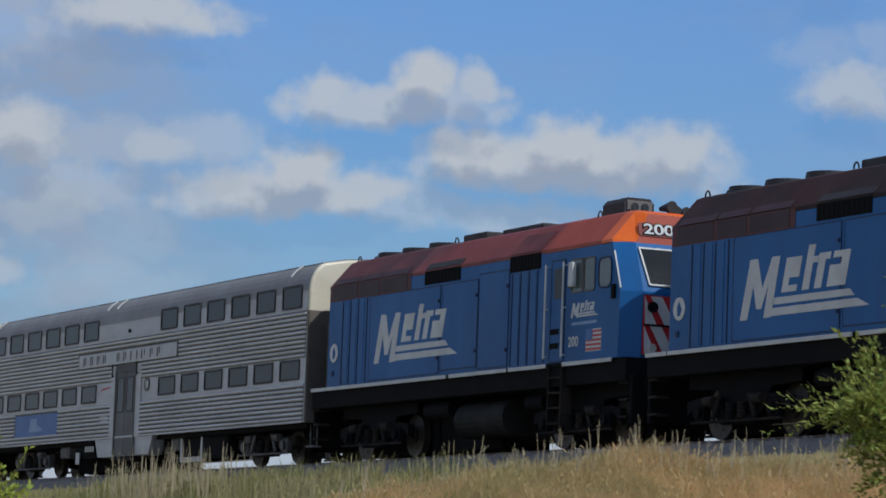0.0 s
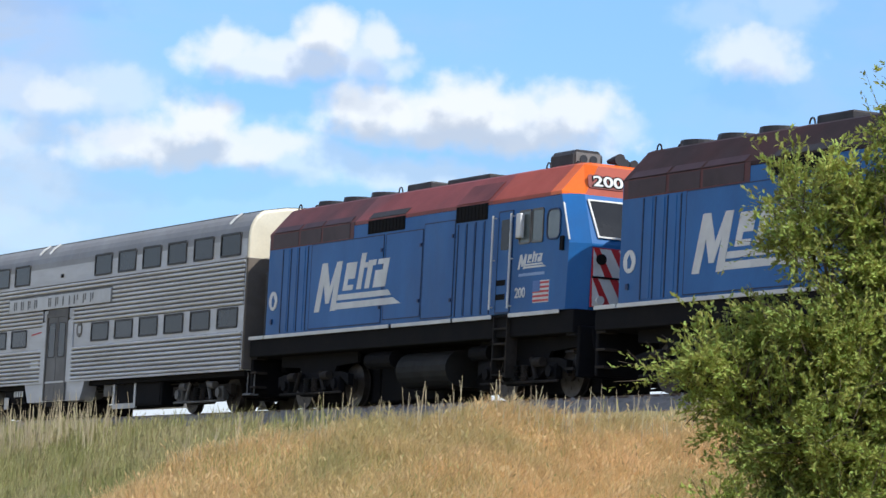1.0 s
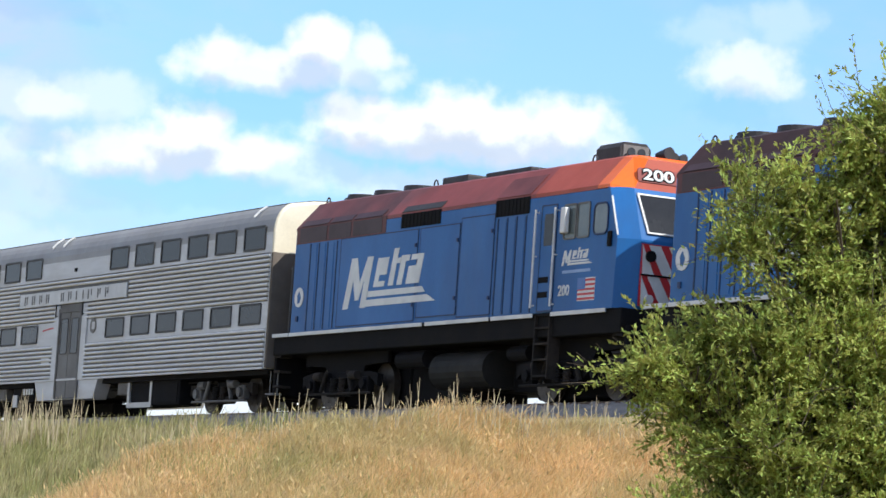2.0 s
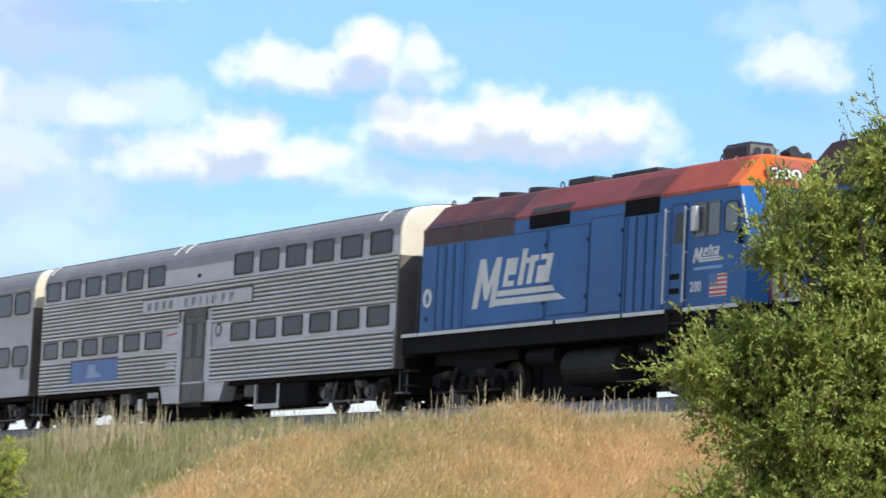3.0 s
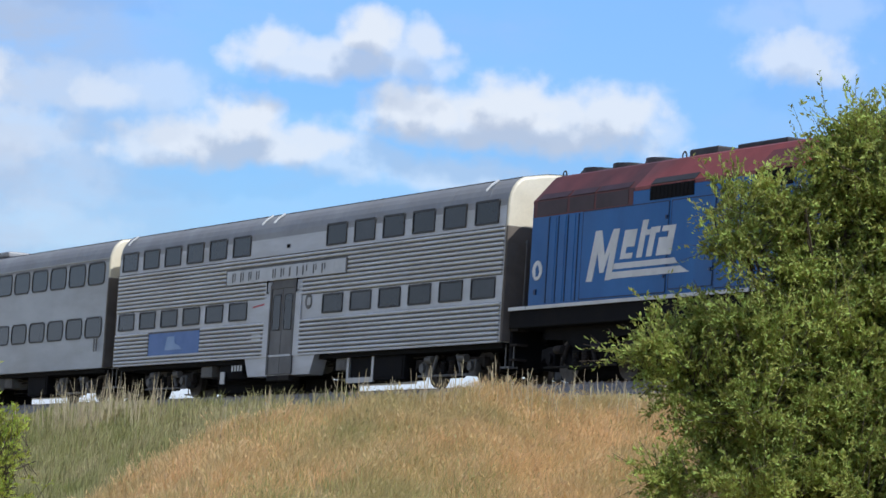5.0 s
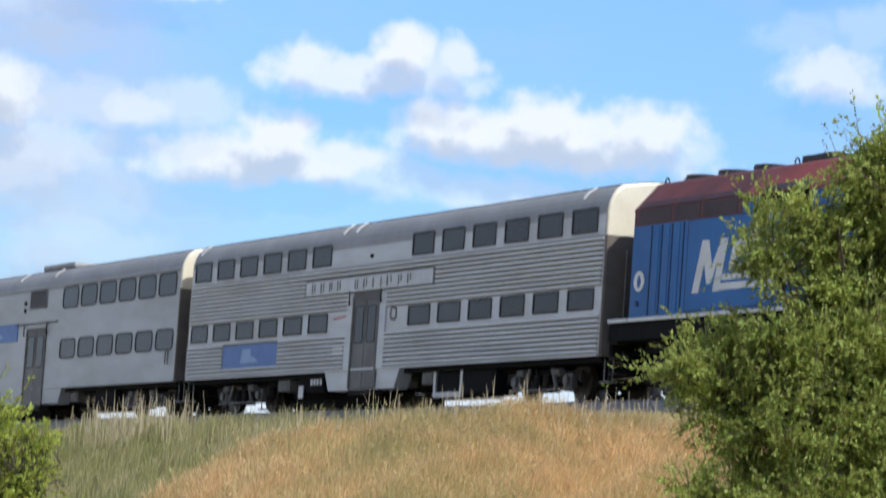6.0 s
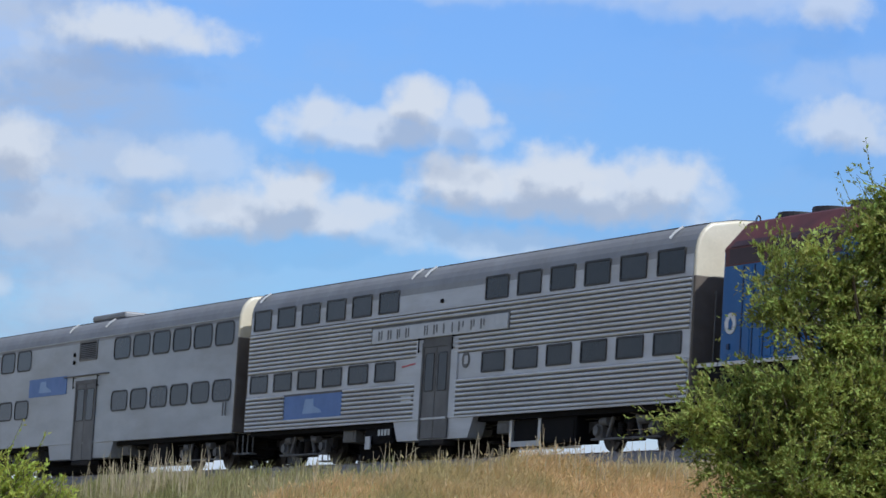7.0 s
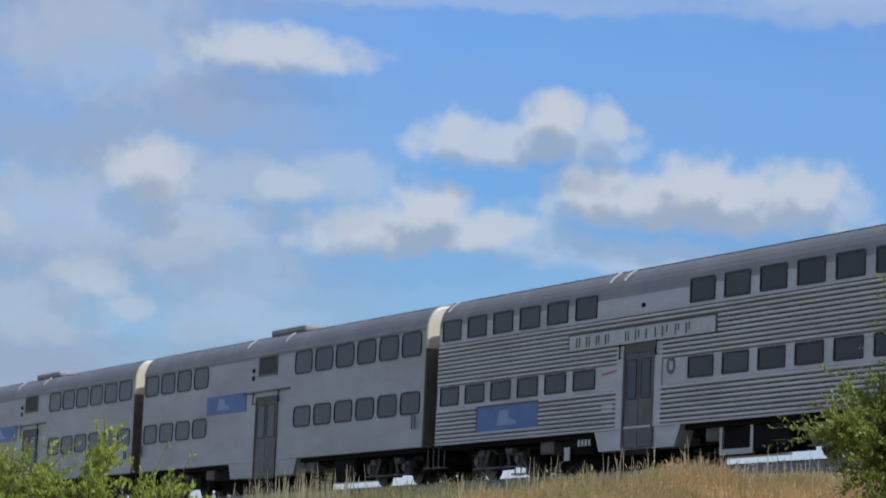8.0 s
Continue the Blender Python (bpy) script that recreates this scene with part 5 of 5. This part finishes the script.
def green_share(x, y):
    """How green the field is: greener towards the dip, straw on the mound."""
    left = np.clip((-3.5 - x) / 2.5, 0, 1) * np.clip((y - 64.0) / 1.5, 0, 1)
    patch = 0.5 + 0.5 * np.sin(x * 0.55 + 1.0 + 0.8 * np.sin(y * 0.35))
    low = np.clip((60.5 - y) / 3.0, 0, 1) * patch * np.clip((2.0 - np.abs(x + 2.0) * 0.5), 0, 1)
    tuft = np.clip(np.sin(x * 0.9 + 2.0 * np.sin(y * 0.5 + 1.0)) * np.sin(y * 0.8 + x * 0.25) - 0.15, 0, 1)
    return np.clip(left + 0.55 * low + 0.65 * tuft + 0.08, 0, 1)


def on_field(x0, x1, y0, y1, keep):
    def f(rng, n):
        x, y = rng.uniform(x0, x1, n), rng.uniform(y0, y1, n)
        clump = 0.55 + 0.45 * np.sin(x * 2.3 + 1.7 * np.sin(y * 1.9)) * np.sin(y * 2.1 + x)
        ok = (np.abs(track_q(x, y)) > 3.4) & (rng.uniform(0, 1, n) < keep(x, y) * (0.45 + 0.55 * clump))
        return x[ok], y[ok]
    return f


blade_field("dry_grass", "tall dry straw-coloured grass on the mound", 380000, 11, on_field(-9, 12, 52, 66.5, lambda x, y: 1 - green_share(x, y)), 0.40, 0.012, 0.75, STRAW, 0.06)
blade_field("mixed_grass", "half-green grass among the straw", 120000, 12, on_field(-10, 12, 52, 67, lambda x, y: np.clip(0.12 + 0.85 * green_share(x, y) + 0.5 * np.clip(np.sin(x * 0.9 + 1.0) * np.sin(y * 0.7 + x * 0.35), 0, 1), 0, 1)), 0.36, 0.013, 0.6, STRAW_GREEN, 0.04)
blade_field("green_grass", "green grass in the dip beside the embankment", 150000, 13, on_field(-22, -1.5, 64, 100, lambda x, y: np.clip(green_share(x, y), 0.05, 1)), 0.5, 0.022, 0.35, GREEN_BLADE, 0.05)
blade_field("bank_grass", "sparse grass at the foot of the ballast", 60000, 14, on_field(-24, 14, 55, 105, lambda x, y: (np.abs(track_q(x, y) + 4.4) < 1.1) * 1.0), 0.3, 0.02, 0.4, STRAW_GREEN, 0.1)


def tall_stalks(name, label, seed, n, place, h, r):
    """Dead upright stalks that stand above the grass; place(rng) gives x, y."""
    rng = random.Random(seed)
    bm = B()
    for _ in range(n):
        x, y = place(rng)
        z = float(ground_z(np.array([x]), np.array([y]))[0])
        hh = h * rng.uniform(0.45, 1.15)
        dx, dy = rng.gauss(0, 0.08) * hh, rng.gauss(0, 0.08) * hh
        rod(bm, (x, y, z - 0.05), (x + dx * 0.5, y + dy * 0.5, z + hh * 0.6), r, 4, r * 0.8)
        rod(bm, (x + dx * 0.5, y + dy * 0.5, z + hh * 0.6), (x + dx, y + dy, z + hh), r * 0.9, 4, r * 0.45)
        if rng.random() < 0.5:
            rod(bm, (x + dx * 0.5, y + dy * 0.5, z + hh * 0.6), (x + dx + rng.gauss(0, 0.1), y + dy, z + hh * 0.9), r * 0.6, 4, r * 0.4)
    ob = new(name, mesh_of(name, bm, REED))
    return tagged(ob, label, "dry stalks", kind="stuff")


def beside_track(rng):
    p = MID + DIR * (rng.triangular(-21, -10, -16)) - AWAY * rng.uniform(3.9, 5.6)
    return p.x, p.y


def on_crest(rng):
    return rng.uniform(-4.5, 6.0), rng.uniform(63.0, 65.2)


def wild_flower(x, y, h, seed):
    """A white umbel on a thin stem."""
    rng = random.Random(seed)
    z = float(ground_z(np.array([x]), np.array([y]))[0])
    f = thing("wild_flower", "white umbel wild flower on a thin green stem", "flower", "white flowers in the grass")
    f.location = (x, y, z)
    part("stem", rod(B(), (0, 0, -0.05), (0.02, 0.0, h), 0.006, 6, 0.004), GREEN_BLADE, f)
    bm = B()
    for _ in range(26):
        a, d = rng.uniform(0, 6.28), 0.07 * rng.random() ** 0.5
        cyl(bm, (0.02 + d * math.cos(a), d * math.sin(a), h + 0.03 * (1 - (d / 0.07) ** 2)), "z", 0.014, 0.012, 6)
    part("umbel", bm, FLOWER, f)


def bush(name, label, seed, cx, cy, lobes, n_twigs, leaf, mat, limbs):
    """A shrub: limbs from one base, and sprays of small leaves round its lobes (x, y, z, rx, ry, rz)."""
    rng = np.random.default_rng(seed)
    gz = float(ground_z(np.array([cx]), np.array([cy]))[0])
    b = thing(name, label, "bush")
    b.location = (cx, cy, gz)
    L = np.array(lobes, float)
    vol = L[:, 3] * L[:, 4] * L[:, 5]
    # boughs first, then the twigs of each bough, so that the crown has clumps and gaps
    boughs = max(20, n_twigs // 26)
    kb = rng.choice(len(L), boughs, p=vol ** 0.75 / (vol ** 0.75).sum())
    db = rng.normal(size=(boughs, 3))
    db /= np.linalg.norm(db, axis=1)[:, None]
    rb = rng.uniform(0, 1, boughs) ** 0.45 * 0.92
    at = L[kb, :3] + db * L[kb, 3:] * rb[:, None] - np.array([cx, cy, gz])
    axis = db * 0.9 + rng.normal(size=(boughs, 3)) * 0.35 + np.array([0, 0, 0.35])
    axis /= np.linalg.norm(axis, axis=1)[:, None]
    pick = rng.choice(boughs, n_twigs)
    k, d = kb[pick], axis[pick]
    start = at[pick] + axis[pick] * rng.normal(-0.08, 0.2, n_twigs)[:, None] + rng.normal(size=(n_twigs, 3)) * 0.085
    ok = start[:, 2] > 0.05
    start, d, k = start[ok], d[ok], k[ok]
    n = len(start)
    grow = d * 0.95 + rng.normal(size=(n, 3)) * 0.36 + np.array([0, 0, 0.25])
    grow /= np.linalg.norm(grow, axis=1)[:, None]
    length = rng.uniform(0.16, 0.42, n)
    length[rng.uniform(0, 1, n) < 0.07] *= 2.3
    per = 13
    s = np.linspace(0.1, 1, per)
    P = start[:, None] + grow[:, None] * (length[:, None] * s)[..., None]
    P[..., 2] += (-0.10 * (s ** 2))[None]
    ax = rng.normal(size=(n, per, 3)) * 0.6 + grow[:, None] * 0.9 + np.array([0, 0, 0.1])
    ax /= np.linalg.norm(ax, axis=2)[..., None]
    nr = rng.normal(size=(n, per, 3)) * 0.7 + np.array([0.15, -0.25, 0.8])
    sd = np.cross(ax, nr)
    sd /= np.linalg.norm(sd, axis=2)[..., None] + 1e-9
    up = np.cross(sd, ax)
    ll = (leaf * rng.uniform(0.6, 1.3, (n, per)))[..., None]
    v0, v3 = P, P + ax * ll
    v1 = P + ax * ll * 0.45 + sd * ll * 0.21 + up * ll * 0.09
    v2 = P + ax * ll * 0.45 - sd * ll * 0.21 + up * ll * 0.09
    V = np.stack([v0, v1, v3, v2], 2).reshape(-1, 3)
    cnt = n * per
    F = (np.array([(0, 1, 2), (0, 2, 3)])[None] + 4 * np.arange(cnt)[:, None, None]).reshape(-1, 3)
    me = bpy.data.meshes.new("crown")
    me.from_pydata(V.tolist(), [], F.tolist())
    me.materials.append(mat)
    cr = new("crown", me)
    cr.parent = b
    # limbs
    R = random.Random(seed)
    for i in range(limbs):
        lx, ly, lz, rx, ry, rz = lobes[i % len(lobes)]
        tip = Vector((lx - cx + R.uniform(-0.4, 0.4) * rx, ly - cy + R.uniform(-0.4, 0.4) * ry, lz - gz + 0.5 * rz))
        bm = B()
        p0, rad = Vector((R.uniform(-0.15, 0.15), R.uniform(-0.15, 0.15), -0.2)), 0.07 * R.uniform(0.7, 1.3)
        knots = [p0.lerp(tip, t) + Vector((R.gauss(0, 0.07), R.gauss(0, 0.07), 0.25 * math.sin(t * 3.1))) * (1 if 0 < t < 1 else 0) for t in (0, 0.25, 0.5, 0.75, 1.0)]
        for j in range(4):
            rod(bm, knots[j], knots[j + 1], rad * (1 - 0.22 * j), 7, rad * (1 - 0.22 * (j + 1)))
            if j > 0:
                for _ in range(3):
                    e = knots[j] + Vector((R.gauss(0, 0.5), R.gauss(0, 0.5), R.uniform(0.2, 0.8)))
                    rod(bm, knots[j], e, rad * 0.35, 5, rad * 0.1)
        part("limb", bm, BARK, b)
    # leafy shoots reaching beyond the crown are part of the limbs' twigs
    bm = B()
    pick = np.argsort(-length)[:1800]
    for i in pick:
        a = Vector(start[i])
        rod(bm, a - Vector(grow[i]) * 0.3, a + Vector(grow[i]) * float(length[i]) * 0.9, 0.007, 4, 0.003)
    tagged(part("twig_mass", bm, BARK, b), kind="stuff")
    return b


# lobes of the crown: x, z, half width, half height
TREE_LOBES = [
    (6.15, 8.3, 0.72, 0.72), (5.55, 7.9, 0.45, 0.4), (6.43, 7.4, 1.08, 1.3), (4.9, 7.5, 0.65, 0.48), (4.2, 7.49, 0.39, 0.26), (5.08, 6.77, 0.82, 0.69),
    (4.24, 6.92, 0.39, 0.35), (4.19, 5.63, 0.61, 0.29), (3.48, 5.46, 0.38, 0.19), (3.27, 5.12, 0.39, 0.29), (2.96, 4.76, 0.19, 0.16), (2.85, 5.1, 0.19, 0.1), (2.9, 5.0, 0.18, 0.16), (4.83, 5.44, 1.13, 0.69),
    (3.71, 4.65, 0.54, 0.42), (4.55, 4.45, 1.04, 0.74), (5.79, 5.34, 1.26, 1.43), (4.09, 3.59, 0.69, 0.61), (5.07, 3.19, 1.21, 0.87),
    (6.22, 3.46, 1.3, 1.3), (3.64, 2.65, 0.52, 0.48), (3.29, 3.22, 0.39, 0.39), (3.21, 2.61, 0.39, 0.43), (7.34, 6.86, 1.21, 1.91), (7.52, 4.25, 1.3, 1.91), (5.06, 2.07, 1.73, 0.78),
    (6.8, 1.95, 1.73, 0.95),
]
bush("shrub_tree", "tall dense olive-green shrub tree on the grassy slope", 21, 5.9, 51.6,
     [(x - 0.04, 51.3 + 0.25 * (i % 3 - 1), z, rx * 1.12, 0.5 + 0.7 * rx, rz * 1.12) for i, (x, z, rx, rz) in enumerate(TREE_LOBES)], 30000, 0.084, LEAF, 14)
bush("bright_bush", "bright yellow-green leafy bush on the slope", 22, -8.7, 50.2,
     [(-8.6, 50.1, 3.4, 0.9, 0.8, 1.0), (-9.7, 50.3, 2.9, 1.1, 0.9, 1.4), (-7.7, 50.1, 2.85, 0.75, 0.7, 1.0), (-7.0, 50.1, 2.0, 0.8, 0.7, 0.8), (-7.25, 50.1, 2.9, 0.45, 0.5, 0.7), (-8.6, 50.1, 1.6, 1.5, 1.0, 1.4)], 5200, 0.08, LEAF_BRIGHT, 6)
bush("low_bush", "low yellow-green bush with upright shoots", 23, -7.1, 50.0,
     [(-7.1, 50.0, 2.7, 0.55, 0.5, 0.75), (-6.75, 50.0, 2.5, 0.4, 0.4, 0.9), (-7.3, 50.0, 1.6, 0.9, 0.7, 1.1)], 1500, 0.08, LEAF_BRIGHT, 5)
tall_stalks("dead_stalks", "pale dead stalks standing beside the track", 31, 190, beside_track, 1.15, 0.011)
tall_stalks("thin_stalks", "thin dry stems on the crest of the mound", 32, 220, on_crest, 0.75, 0.009)
for fx, fy, fh, fs in ((-3.76, 56.7, 0.45, 1), (-3.5, 56.4, 0.42, 2), (-3.54, 55.8, 0.36, 3), (-2.95, 55.3, 0.4, 4)):
    wild_flower(fx, fy, fh, fs)


# ---------------------------------------------------------------- what moves
def motions():
    times = [i / 10 for i in range(81)]
    for ob, u, r in TRAIN:
        walk(ob, [(t, on_track(u + travelled(t))) for t in times])
        for wh in [w for w in ob.children if w.name.split(".")[0] == "wheelset"]:
            p = wh.location.copy()
            walk(wh, [(t, pose(p.x, p.y, p.z, 0, math.degrees(travelled(t) / r), 0)) for t in times])


motions()
